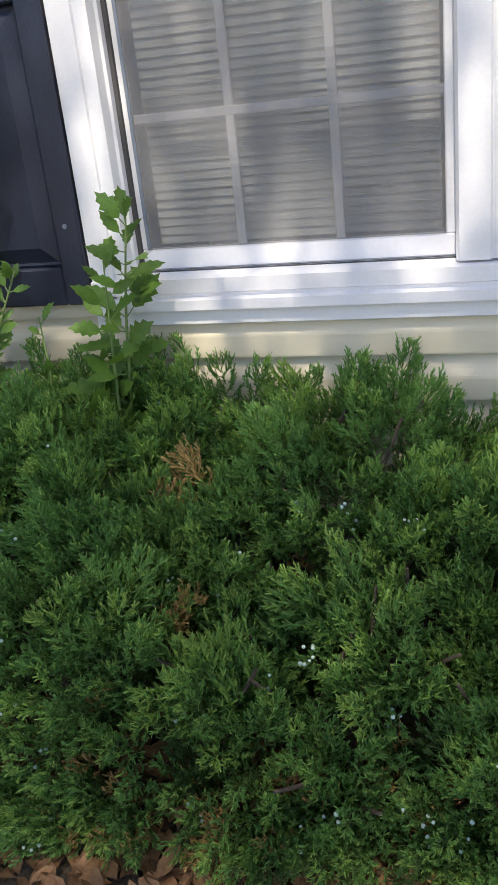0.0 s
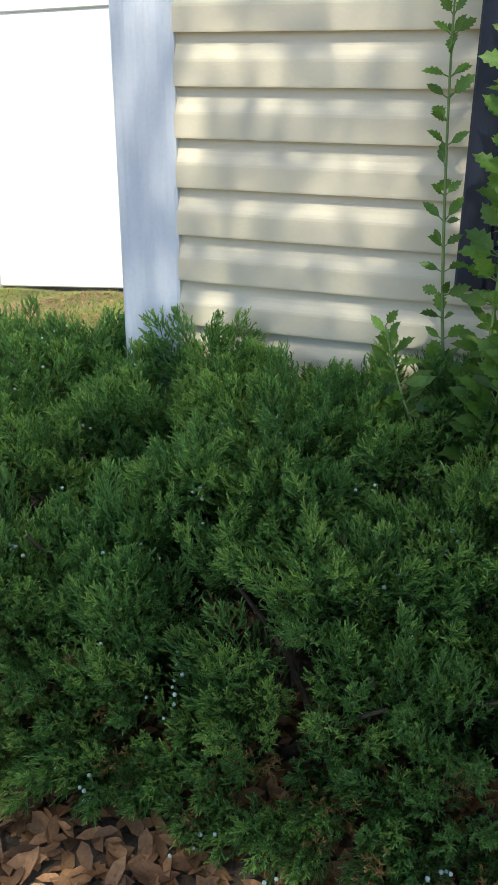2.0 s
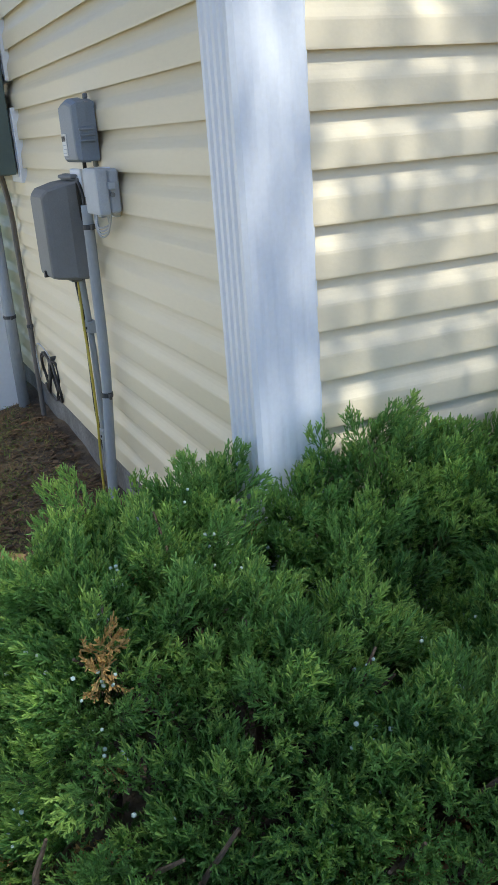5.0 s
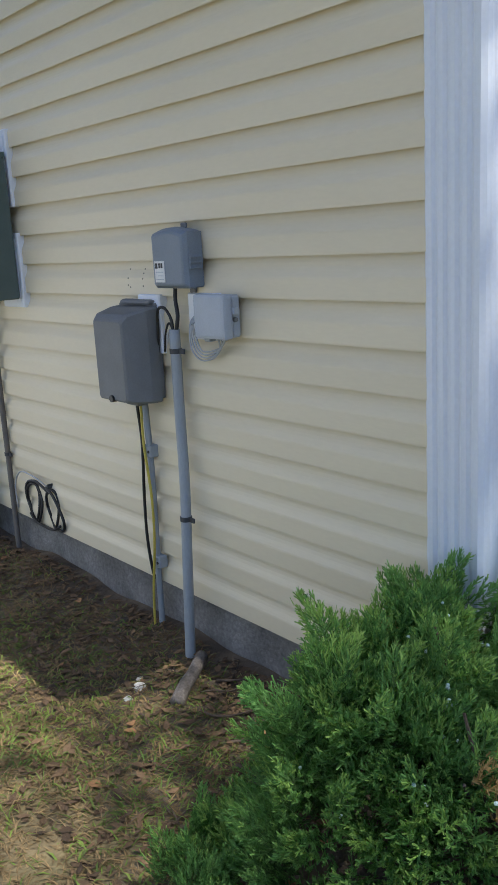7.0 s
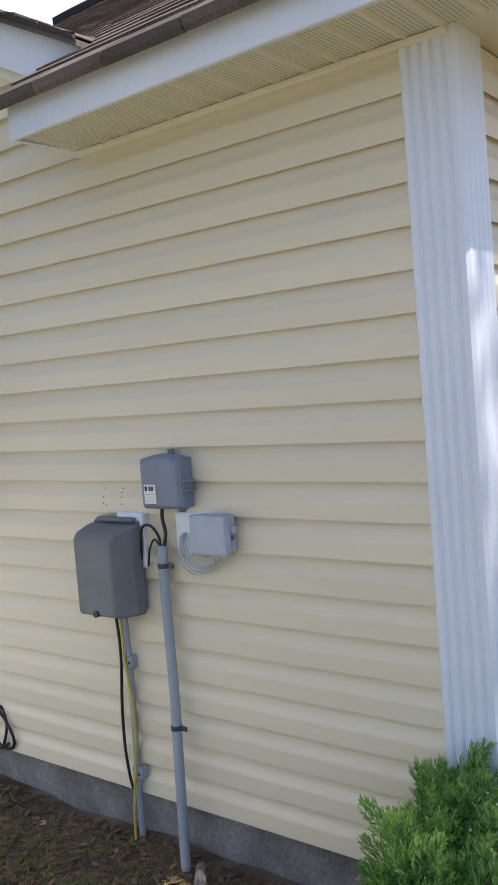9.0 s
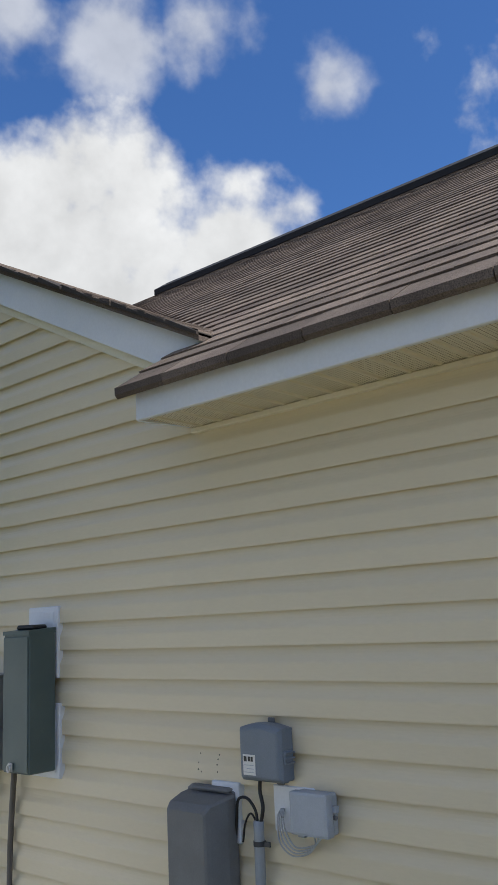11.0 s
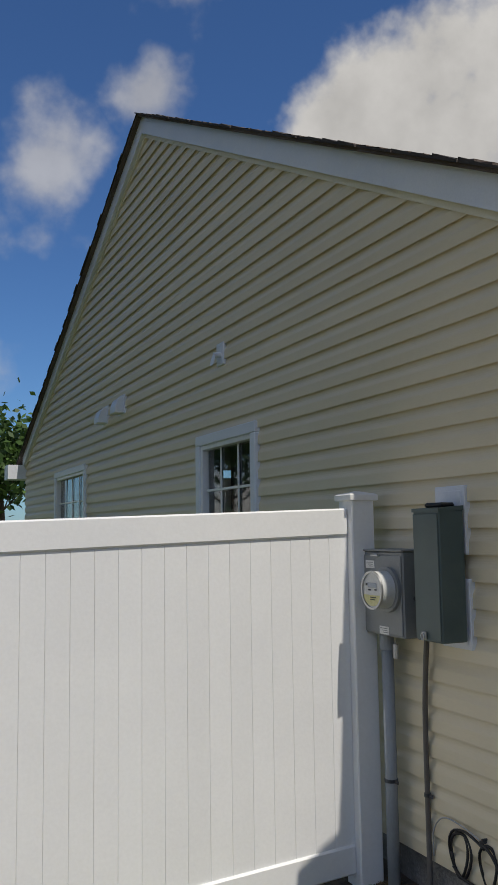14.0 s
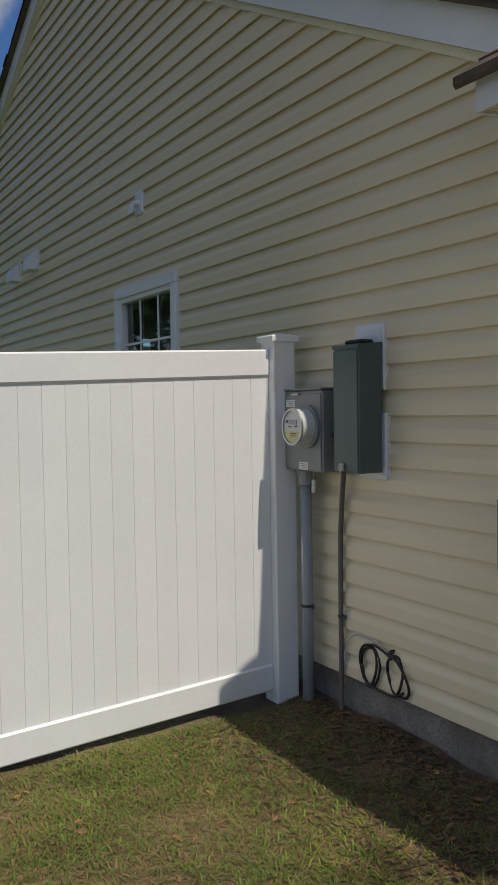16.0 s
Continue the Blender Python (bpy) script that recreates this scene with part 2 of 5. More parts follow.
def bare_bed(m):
    """Dark bare earth in a ragged strip along the house, dry thatch beyond it, and unseen green ground added behind the
    fence to tint the gable.
    """
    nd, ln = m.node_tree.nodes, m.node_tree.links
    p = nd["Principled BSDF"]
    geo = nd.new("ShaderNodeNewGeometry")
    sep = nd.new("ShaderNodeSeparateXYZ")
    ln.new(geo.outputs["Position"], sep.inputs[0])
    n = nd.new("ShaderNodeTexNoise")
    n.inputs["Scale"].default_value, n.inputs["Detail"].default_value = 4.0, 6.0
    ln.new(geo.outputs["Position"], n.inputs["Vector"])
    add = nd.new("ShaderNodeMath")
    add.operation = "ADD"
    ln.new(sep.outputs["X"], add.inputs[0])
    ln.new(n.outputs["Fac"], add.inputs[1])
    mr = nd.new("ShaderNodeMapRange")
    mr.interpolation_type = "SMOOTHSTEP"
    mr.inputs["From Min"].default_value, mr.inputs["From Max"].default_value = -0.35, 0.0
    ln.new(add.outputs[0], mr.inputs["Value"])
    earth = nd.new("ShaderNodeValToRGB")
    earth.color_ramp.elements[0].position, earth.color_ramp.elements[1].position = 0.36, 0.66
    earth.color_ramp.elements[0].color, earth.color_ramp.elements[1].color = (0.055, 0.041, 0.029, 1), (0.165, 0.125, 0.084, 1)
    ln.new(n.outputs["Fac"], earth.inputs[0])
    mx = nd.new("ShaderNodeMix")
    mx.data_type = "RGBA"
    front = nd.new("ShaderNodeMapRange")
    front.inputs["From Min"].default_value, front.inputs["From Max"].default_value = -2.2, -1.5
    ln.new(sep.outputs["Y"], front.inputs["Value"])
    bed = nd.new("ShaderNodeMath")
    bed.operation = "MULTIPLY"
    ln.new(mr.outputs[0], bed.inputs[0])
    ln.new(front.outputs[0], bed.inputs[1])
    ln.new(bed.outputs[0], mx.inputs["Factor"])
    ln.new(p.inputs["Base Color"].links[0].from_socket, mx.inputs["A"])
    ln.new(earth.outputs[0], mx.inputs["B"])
    # unseen ground past the fence is greened to tint light bounced onto the gable
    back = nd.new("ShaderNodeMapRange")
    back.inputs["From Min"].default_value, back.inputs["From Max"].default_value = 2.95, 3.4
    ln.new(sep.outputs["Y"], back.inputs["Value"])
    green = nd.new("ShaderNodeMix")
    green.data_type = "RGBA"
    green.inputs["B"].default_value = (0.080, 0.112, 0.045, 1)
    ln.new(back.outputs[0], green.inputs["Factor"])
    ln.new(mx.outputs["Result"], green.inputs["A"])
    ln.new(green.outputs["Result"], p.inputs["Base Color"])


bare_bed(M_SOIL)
M_JUN_DARK = mat("juniper_dark", (0.088, 0.165, 0.050), (0.130, 0.230, 0.065), 5.0, 0.78, 0.0, 160, 0.3, island=0.3, trans=0.5)
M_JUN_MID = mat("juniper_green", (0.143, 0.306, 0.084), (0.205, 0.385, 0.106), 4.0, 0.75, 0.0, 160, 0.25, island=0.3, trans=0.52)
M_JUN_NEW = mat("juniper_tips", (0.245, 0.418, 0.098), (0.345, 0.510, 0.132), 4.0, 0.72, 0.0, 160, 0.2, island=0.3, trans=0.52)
M_JUN_DEAD = mat("juniper_dead", (0.37, 0.235, 0.085), (0.54, 0.365, 0.14), 7.0, 0.8, 0.0, 160, 0.2, island=0.3, trans=0.15)
M_BARK = mat("brown_bark", (0.055, 0.038, 0.026), (0.13, 0.095, 0.065), 14.0, 0.95, 0.004, 90, 0.35)
M_BERRY = mat("juniper_berry", (0.32, 0.43, 0.38), (0.48, 0.60, 0.54), 30.0, 0.7, 0.0, 200, 0.15, island=0.2)
M_LEAF = mat("mulberry_leaf", (0.075, 0.165, 0.025), (0.15, 0.28, 0.042), 9.0, 0.45, 0.001, 140, 0.15, objrand=0.3, trans=0.36)
M_STEM = mat("green_stem", (0.12, 0.20, 0.05), (0.19, 0.27, 0.09), 12.0, 0.6, 0.0, 90, 0.15)
M_TREELEAF = mat("tree_leaf", (0.045, 0.095, 0.022), (0.085, 0.15, 0.035), 1.5, 0.5, 0.0, 60, 0.2, island=0.35, trans=0.25)
M_GRASS = mat("lawn_green", (0.09, 0.16, 0.025), (0.22, 0.29, 0.05), 2.2, 0.7, 0.0, 90, 0.15, island=0.35, trans=0.25)
M_STRAW = mat("lawn_straw", (0.16, 0.105, 0.045), (0.31, 0.215, 0.10), 2.6, 0.85, 0.0, 90, 0.15, island=0.35, trans=0.15)
M_FALLEN = mat("fallen_leaf", (0.17, 0.08, 0.032), (0.32, 0.17, 0.075), 12.0, 0.8, 0.001, 140, 0.25, island=0.5, objrand=0.4)
M_LITTER = mat("dead_litter", (0.07, 0.042, 0.022), (0.17, 0.105, 0.055), 9.0, 0.95, 0.0, 140, 0.3, island=0.45)
M_DEADWOOD = mat("weathered_wood", (0.10, 0.085, 0.07), (0.22, 0.19, 0.165), 26.0, 0.95, 0.003, 120, 0.3)
M_STONE = mat("pale_stone", (0.42, 0.41, 0.39), (0.58, 0.57, 0.54), 9.0, 0.9, 0.003, 90, 0.2)


def glass_mat():
    m = bpy.data.materials.new("window_glass")
    m.use_nodes = True
    p = m.node_tree.nodes["Principled BSDF"]
    p.inputs["Base Color"].default_value = (0.78, 0.82, 0.82, 1)
    p.inputs["Roughness"].default_value = 0.02
    p.inputs["Transmission Weight"].default_value = 1.0
    p.inputs["IOR"].default_value = 1.45
    return m


M_GLASS = glass_mat()


def screen_mat():
    m = bpy.data.materials.new("insect_screen")
    m.use_nodes = True
    nd, ln = m.node_tree.nodes, m.node_tree.links
    p = nd["Principled BSDF"]
    p.inputs["Base Color"].default_value, p.inputs["Roughness"].default_value = (0.26, 0.265, 0.27, 1), 0.7
    geo = nd.new("ShaderNodeNewGeometry")
    n = nd.new("ShaderNodeTexNoise")
    n.inputs["Scale"].default_value = 30.0
    ln.new(geo.outputs["Position"], n.inputs["Vector"])
    mr = nd.new("ShaderNodeMapRange")
    mr.inputs["To Min"].default_value, mr.inputs["To Max"].default_value = 0.34, 0.42
    ln.new(n.outputs["Fac"], mr.inputs["Value"])
    t = nd.new("ShaderNodeBsdfTransparent")
    mx = nd.new("ShaderNodeMixShader")
    ln.new(mr.outputs[0], mx.inputs[0])
    ln.new(t.outputs[0], mx.inputs[1])
    ln.new(p.outputs[0], mx.inputs[2])
    ln.new(mx.outputs[0], nd["Material Output"].inputs["Surface"])
    return m


M_SCREEN = screen_mat()


# ---------------------------------------------------------------- mesh helpers
def add_box(bm, x0, x1, y0, y1, z0, z1, bevel=0.0, seg=1):
    vs = [bm.verts.new((x, y, z)) for x in (x0, x1) for y in (y0, y1) for z in (z0, z1)]
    fs = [bm.faces.new([vs[i] for i in q]) for q in
          ((0, 1, 3, 2), (4, 6, 7, 5), (0, 4, 5, 1), (2, 3, 7, 6), (0, 2, 6, 4), (1, 5, 7, 3))]
    if bevel:
        es = {e for f in fs for e in f.edges}
        bmesh.ops.bevel(bm, geom=list(es), offset=bevel, segments=seg, affect="EDGES", profile=0.6)
    return fs


def box(x0, x1, y0, y1, z0, z1, bevel=0.0, seg=1):
    bm = bmesh.new()
    add_box(bm, x0, x1, y0, y1, z0, z1, bevel, seg)
    return bm


def add_loft(bm, rings, cap=True, closed=True):
    rows = [[bm.verts.new(p) for p in r] for r in rings]
    n = len(rings[0])
    for a, b in zip(rows, rows[1:]):
        for i in range(n if closed else n - 1):
            j = (i + 1) % n
            bm.faces.new((a[i], a[j], b[j], b[i]))
    if cap:
        bm.faces.new(rows[0][::-1])
        bm.faces.new(rows[-1])


def loft(rings, cap=True):
    bm = bmesh.new()
    add_loft(bm, rings, cap)
    bmesh.ops.recalc_face_normals(bm, faces=bm.faces)
    return bm


def add_tube(bm, pts, r, sides=10, r_end=None):
    pts = [Vector(p) for p in pts]
    n = len(pts)
    rings, up = [], Vector((0.31, 0.22, 0.93)).normalized()
    for i, p in enumerate(pts):
        d = (pts[min(i + 1, n - 1)] - pts[max(i - 1, 0)]).normalized()
        a = d.cross(up)
        if a.length < 0.15:
            a = d.cross(Vector((1, 0, 0)))
        a.normalize()
        b = d.cross(a)
        rad = r if r_end is None else r + (r_end - r) * i / max(1, n - 1)
        rings.append([p + (a * math.cos(t) + b * math.sin(t)) * rad for t in (2 * math.pi * k / sides for k in range(sides))])
    add_loft(bm, rings)


def tube(pts, r, sides=10, r_end=None):
    bm = bmesh.new()
    add_tube(bm, pts, r, sides, r_end)
    bmesh.ops.recalc_face_normals(bm, faces=bm.faces)
    return bm


def smooth_path(pts, steps=6):
    """A Catmull-Rom line through the points."""
    p = [Vector(q) for q in pts]
    p = [p[0] * 2 - p[1]] + p + [p[-1] * 2 - p[-2]]
    out = []
    for i in range(1, len(p) - 2):
        for k in range(steps):
            t = k / steps
            a, b, c, d = p[i - 1], p[i], p[i + 1], p[i + 2]
            out.append(0.5 * (2 * b + (c - a) * t + (2 * a - 5 * b + 4 * c - d) * t * t + (3 * b - a - 3 * c + d) * t ** 3))
    out.append(p[-2])
    return out


def prism(poly, axis, a, b, bevel=0.0):
    """A polygon in the plane across the axis, drawn out from a to b. Polygon points: (y, z) for x, (x, z) for y, (x, y) for z."""
    def at(p, v):
        return {"x": (v, p[0], p[1]), "y": (p[0], v, p[1]), "z": (p[0], p[1], v)}[axis]
    bm = bmesh.new()
    add_loft(bm, [[at(p, a) for p in poly], [at(p, b) for p in poly]])
    bmesh.ops.recalc_face_normals(bm, faces=bm.faces)
    if bevel:
        bmesh.ops.bevel(bm, geom=list(bm.edges), offset=bevel, segments=1, affect="EDGES")
    return bm


def mesh_of(name, bm, materials, smooth=False):
    me = bpy.data.meshes.new(name)
    bm.to_mesh(me)
    bm.free()
    for m in (materials if isinstance(materials, (list, tuple)) else [materials]):
        me.materials.append(m)
    if smooth:
        me.polygons.foreach_set("use_smooth", [True] * len(me.polygons))
    return me


def part(name, bm, material, parent=None, label="", smooth=False):
    ob = new(name, mesh_of(name, bm, material, smooth))
    if parent is not None:
        ob.parent = parent
    if label:
        ob["label"] = label
    return ob


def thing(name, label, category, group="", kind="", at=(0, 0, 0)):
    ob = new(name)
    ob.location = at
    ob.empty_display_size = 0.1
    return tagged(ob, label, category, group, kind)


def raw_mesh(name, verts, faces, materials, mat_index=None, smooth=False):
    """A mesh from arrays: verts n x 3, faces m x 3 or m x 4."""
    me = bpy.data.meshes.new(name)
    verts, faces = np.asarray(verts, np.float32), np.asarray(faces, np.int32)
    k = faces.shape[1]
    me.vertices.add(len(verts))
    me.vertices.foreach_set("co", verts.ravel())
    me.loops.add(faces.size)
    me.loops.foreach_set("vertex_index", faces.ravel())
    me.polygons.add(len(faces))
    me.polygons.foreach_set("loop_start", np.arange(0, faces.size, k, dtype=np.int32))
    for m in materials:
        me.materials.append(m)
    if mat_index is not None:
        me.polygons.foreach_set("material_index", np.asarray(mat_index, np.int32))
    if smooth:
        me.polygons.foreach_set("use_smooth", [True] * len(faces))
    me.update()
    me.validate()
    return me


# ---------------------------------------------------------------- ground
COURSE = 0.1143
BASE = 0.183


def ground_z(x, y):
    fall = 0.045 * np.minimum(0.0, np.maximum(x + 0.15, -6.0))
    bumps = 0.008 * np.sin(x * 5.1 + y * 2.3) * np.sin(y * 4.7 - x * 1.9) + 0.006 * np.sin(x * 11.3 - y * 7.9)
    near = np.exp(-((x + 1.5) ** 2 + (y - 0.8) ** 2) / 60.0)
    berm = 0.030 * np.exp(-(np.minimum(x, 0.0) / 0.20) ** 2) * np.clip((y - 0.1) / 0.3, 0, 1) * (0.8 + 0.25 * np.sin(y * 6.3 + 1.0) + 0.2 * np.sin(y * 17.0))
    return fall + bumps * near + berm - 0.005


def build_ground():
    far = [-400.0, -150.0, -60.0, -25.0, -12.0]
    xs = np.array(far + list(np.arange(-8, -1.2, 0.16)) + list(np.arange(-1.2, 0.3, 0.06)) + list(np.arange(0.3, 8.01, 0.16)) + [-v for v in far[::-1]])
    ys = np.array(far + list(np.arange(-7, 0.0, 0.16)) + list(np.arange(0.0, 3.0, 0.08)) + list(np.arange(3.0, 6.01, 0.16)) + [-v for v in far[::-1]])
    gx, gy = np.meshgrid(xs, ys, indexing="ij")
    v = np.stack([gx, gy, ground_z(gx, gy)], -1).reshape(-1, 3)
    n, m = len(xs), len(ys)
    i = (np.arange(n - 1)[:, None] * m + np.arange(m - 1)[None]).ravel()
    f = np.stack([i, i + m, i + m + 1, i + 1], -1)
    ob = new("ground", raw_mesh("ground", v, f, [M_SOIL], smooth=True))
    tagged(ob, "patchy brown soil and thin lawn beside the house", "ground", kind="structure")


build_ground()

# ---------------------------------------------------------------- walls
FRONT_END, SIDE_END = 8.0, 13.3
SOFFIT_Z = 2.486
EAVE_END = 1.388
RAKE0, APEX, RAKE1 = (1.40, 2.685), (6.82, 5.47), (13.3, 2.72)


WINS = [(4.37, 5.48, 1.00, 2.40), (9.15, 10.87, 1.05, 2.48)]

wall_side = part("wall_side", prism([(0.0, -0.1), (SIDE_END, -0.1), (SIDE_END, RAKE1[1]), APEX, RAKE0, (RAKE0[0], SOFFIT_Z), (0.0, SOFFIT_Z)], "x", 0.16, 0.02), M_ROOM)
tagged(wall_side, "gable wall clad in cream horizontal vinyl siding", "wall", kind="structure")
# openings for the two side windows
for y0, y1, z0, z1 in WINS:
    cut = part("cutter", box(-0.1, 0.5, y0 + 0.08, y1 - 0.08, z0 + 0.08, z1 - 0.08), M_ROOM)
    md = wall_side.modifiers.new("opening", "BOOLEAN")
    md.object, md.operation, md.solver = cut, "DIFFERENCE", "EXACT"
    dg = bpy.context.evaluated_depsgraph_get()
    me = bpy.data.meshes.new_from_object(wall_side.evaluated_get(dg))
    wall_side.modifiers.clear()
    wall_side.data = me
    bpy.data.objects.remove(cut)

FWIN = (1.335, 2.99, 0.85, 2.20)
bm = bmesh.new()
add_box(bm, 0.16, FWIN[0], 0.02, 0.16, -0.1, SOFFIT_Z)
add_box(bm, FWIN[1], FRONT_END, 0.02, 0.16, -0.1, SOFFIT_Z)
add_box(bm, FWIN[0], FWIN[1], 0.02, 0.16, -0.1, FWIN[2])
add_box(bm, FWIN[0], FWIN[1], 0.02, 0.16, FWIN[3], SOFFIT_Z)
wall_front = part("wall_front", bm, M_ROOM)
tagged(wall_front, "front wall clad in cream horizontal vinyl siding", "wall", kind="structure")

# Dutch-lap profile: out from the wall, height within the course
PROFILE = [(-0.010, 0.014), (0.0170, 0.014), (0.0180, -0.003), (0.0192, -0.003), (0.0198, 0.002), (0.0196, 0.050), (0.0186, 0.056), (0.0152, 0.064), (0.0106, 0.073), (0.0066, 0.083), (0.0042, 0.094), (0.0030, 0.104), (0.0026, COURSE + 0.001), (0.0024, COURSE + 0.012), (-0.010, COURSE + 0.012)]


def siding(k, a, b, axis, parent, cut=None):
    """One course between a and b along the wall; cut gives the two ends' heights as functions of the place."""
    z = BASE + k * COURSE
    rings = []
    for side, end in ((0, a), (1, b)):
        ring = []
        for o, h in PROFILE:
            s = end if cut is None else cut(side, z + h, end)
            ring.append((-o, s, z + h) if axis == "y" else (s, -o, z + h))
        rings.append(ring)
    return part("siding_course", loft(rings), M_SIDING, parent)


def span_at(z):
    """The stretch of the side wall under the rakes at a height."""
    if z <= SOFFIT_Z:
        return 0.128, SIDE_END
    s0 = (APEX[1] - RAKE0[1]) / (APEX[0] - RAKE0[0])
    s1 = (RAKE1[1] - APEX[1]) / (RAKE1[0] - APEX[0])
    a = max(RAKE0[0], APEX[0] + (min(z, APEX[1]) - APEX[1]) / s0)
    b = min(SIDE_END, APEX[0] + (min(z, APEX[1]) - APEX[1]) / s1)
    return a, b


def rake_cut(side, z, end):
    return span_at(z)[side]


k = 0
while BASE + k * COURSE < APEX[1] - 0.05:
    z0, z1 = BASE + k * COURSE, BASE + (k + 1) * COURSE
    if z1 <= SOFFIT_Z + 0.03:
        cuts = [(0.128, SIDE_END)]
        for y0, y1, w0, w1 in WINS:
            if z1 > w0 + 0.02 and z1 < w1 + 0.004:
                cuts = [c for a, b in cuts for c in ((a, min(b, y0 + 0.01)), (max(a, y1 - 0.01), b)) if c[1] - c[0] > 0.05]
        for a, b in cuts:
            siding(k, a, b, "y", wall_side)
    else:
        siding(k, 0, 0, "y", wall_side, rake_cut)
    k += 1
for k in range(20):
    z0, z1 = BASE + k * COURSE, BASE + (k + 1) * COURSE
    cuts = [(0.128, FRONT_END)]
    if z1 > 0.76 and z0 < 2.28:
        cuts = [(0.128, 1.24), (3.09, FRONT_END)]
    for a, b in cuts:
        siding(k, a, b, "x", wall_front)

bm = bmesh.new()
add_box(bm, 0.012, 0.3, 0.012, SIDE_END, -0.35, BASE + 0.004)
add_box(bm, 0.3, FRONT_END, 0.012, 0.3, -0.35, BASE + 0.004)
foundation = part("foundation", bm, M_CONC)
tagged(foundation, "rough grey concrete foundation strip under the siding", "foundation", kind="structure")
# back and far walls that close the house
bm = bmesh.new()
add_box(bm, 0.16, FRONT_END, SIDE_END - 0.15, SIDE_END, -0.1, 2.6)
add_box(bm, FRONT_END - 0.15, FRONT_END, 0.16, SIDE_END - 0.15, -0.1, 2.6)
tagged(part("wall_back", bm, M_SIDING), "plain cream walls closing the house", "wall", kind="structure")


# ---------------------------------------------------------------- corner post
def flute(a, b, out, n=4, depth=0.006):
    """Points along a face from a to b at the given outward place, with n grooves."""
    pts = [(a, out)]
    w = (b - a) / (n * 2 + 1)
    for i in range(n):
        s = a + w * (2 * i + 1)
        pts += [(s, out), (s + w * 0.4, out - depth), (s + w * 0.7, out - depth), (s + w * 1.1, out)]
    return pts + [(b, out)]


poly = [(0.145, 0.012), (0.145, -0.018)]
poly += [(s, -o) for s, o in flute(0.138, -0.012, 0.022, 4, 0.0020)]
poly += [(-o, s) for s, o in flute(-0.012, 0.131, 0.022, 4, 0.0065)]
poly += [(-0.018, 0.138), (0.012, 0.138), (0.012, 0.012)]
corner = part("corner_trim", prism(poly, "z", 0.14, SOFFIT_Z), M_TRIM)
tagged(corner, "white fluted vinyl corner post of the house", "trim", kind="structure")


# ---------------------------------------------------------------- roof
SLOPE = 0.66
EAVE_X, EAVE_Z, RIDGE_X = -0.345, 2.590, 3.35


def wing_z(x):
    return EAVE_Z + SLOPE * (x - EAVE_X)


MAIN_DZ = 0.205


def main_z(y):
    return RAKE0[1] + MAIN_DZ + (y - RAKE0[0]) * (APEX[1] - RAKE0[1]) / (APEX[0] - RAKE0[0])


def valley_y(x):
    return RAKE0[0] + (wing_z(x) - RAKE0[1] - MAIN_DZ) * (APEX[0] - RAKE0[0]) / (APEX[1] - RAKE0[1])


FRONT_EAVE = -0.32
roof = thing("roof", "brown-grey asphalt shingle roof with black ridge cap", "roof", kind="structure")
bm = bmesh.new()
ring = [(EAVE_X + 0.012, FRONT_EAVE), (EAVE_X + 0.012, EAVE_END + 0.03), (0.03, EAVE_END + 0.03), (RIDGE_X, valley_y(RIDGE_X)), (RIDGE_X, FRONT_EAVE)]
add_loft(bm, [[(x, y, wing_z(x) - 0.03) for x, y in ring], [(x, y, wing_z(x) - 0.006) for x, y in ring]])
far = [(RIDGE_X, FRONT_EAVE), (RIDGE_X, valley_y(RIDGE_X)), (2 * RIDGE_X, 3.0), (2 * RIDGE_X - EAVE_X, FRONT_EAVE)]
add_loft(bm, [[(x, y, wing_z(2 * RIDGE_X - x) - 0.03) for x, y in far], [(x, y, wing_z(2 * RIDGE_X - x) - 0.006) for x, y in far]])
bmesh.ops.recalc_face_normals(bm, faces=bm.faces)
part("wing_deck", bm, M_SHINGLE, roof)
bm = bmesh.new()
XR = 9.0
s1 = (RAKE1[1] - APEX[1]) / (RAKE1[0] - APEX[0])
top = [(RAKE0[0] - 0.15, main_z(RAKE0[0] - 0.15)), (APEX[0], APEX[1] + MAIN_DZ), (SIDE_END + 0.3, RAKE1[1] + MAIN_DZ + 0.3 * s1)]
low = [(y, z - 0.03) for y, z in top]
add_loft(bm, [[(-0.108, y, z) for y, z in top + low[::-1]], [(XR, y, z) for y, z in top + low[::-1]]])
bmesh.ops.recalc_face_normals(bm, faces=bm.faces)
part("main_deck", bm, M_SHINGLE, roof)
# uneven shingle edge along the rakes
rr = random.Random(5)
bm = bmesh.new()
for (ya, za), (yb, zb) in ((top[0], top[1]), (top[1], top[2])):
    n = int(abs(yb - ya) / 0.16)
    for i in range(n):
        t0, t1 = i / n, (i + 1) / n
        lift = rr.uniform(0.003, 0.018)
        o = rr.uniform(-0.135, -0.115)
        p = [(ya + (yb - ya) * t, za + (zb - za) * t) for t in (t0, t1)]
        add_loft(bm, [[(x, p[0][0], p[0][1] - 0.009), (x, p[1][0], p[1][1] - 0.009), (x, p[1][0], p[1][1] + lift), (x, p[0][0], p[0][1] + 0.004)] for x in (o, 0.25)])
bmesh.ops.recalc_face_normals(bm, faces=bm.faces)
part("rake_edge", bm, M_EDGE, roof, "dark uneven shingle edge along the gable")
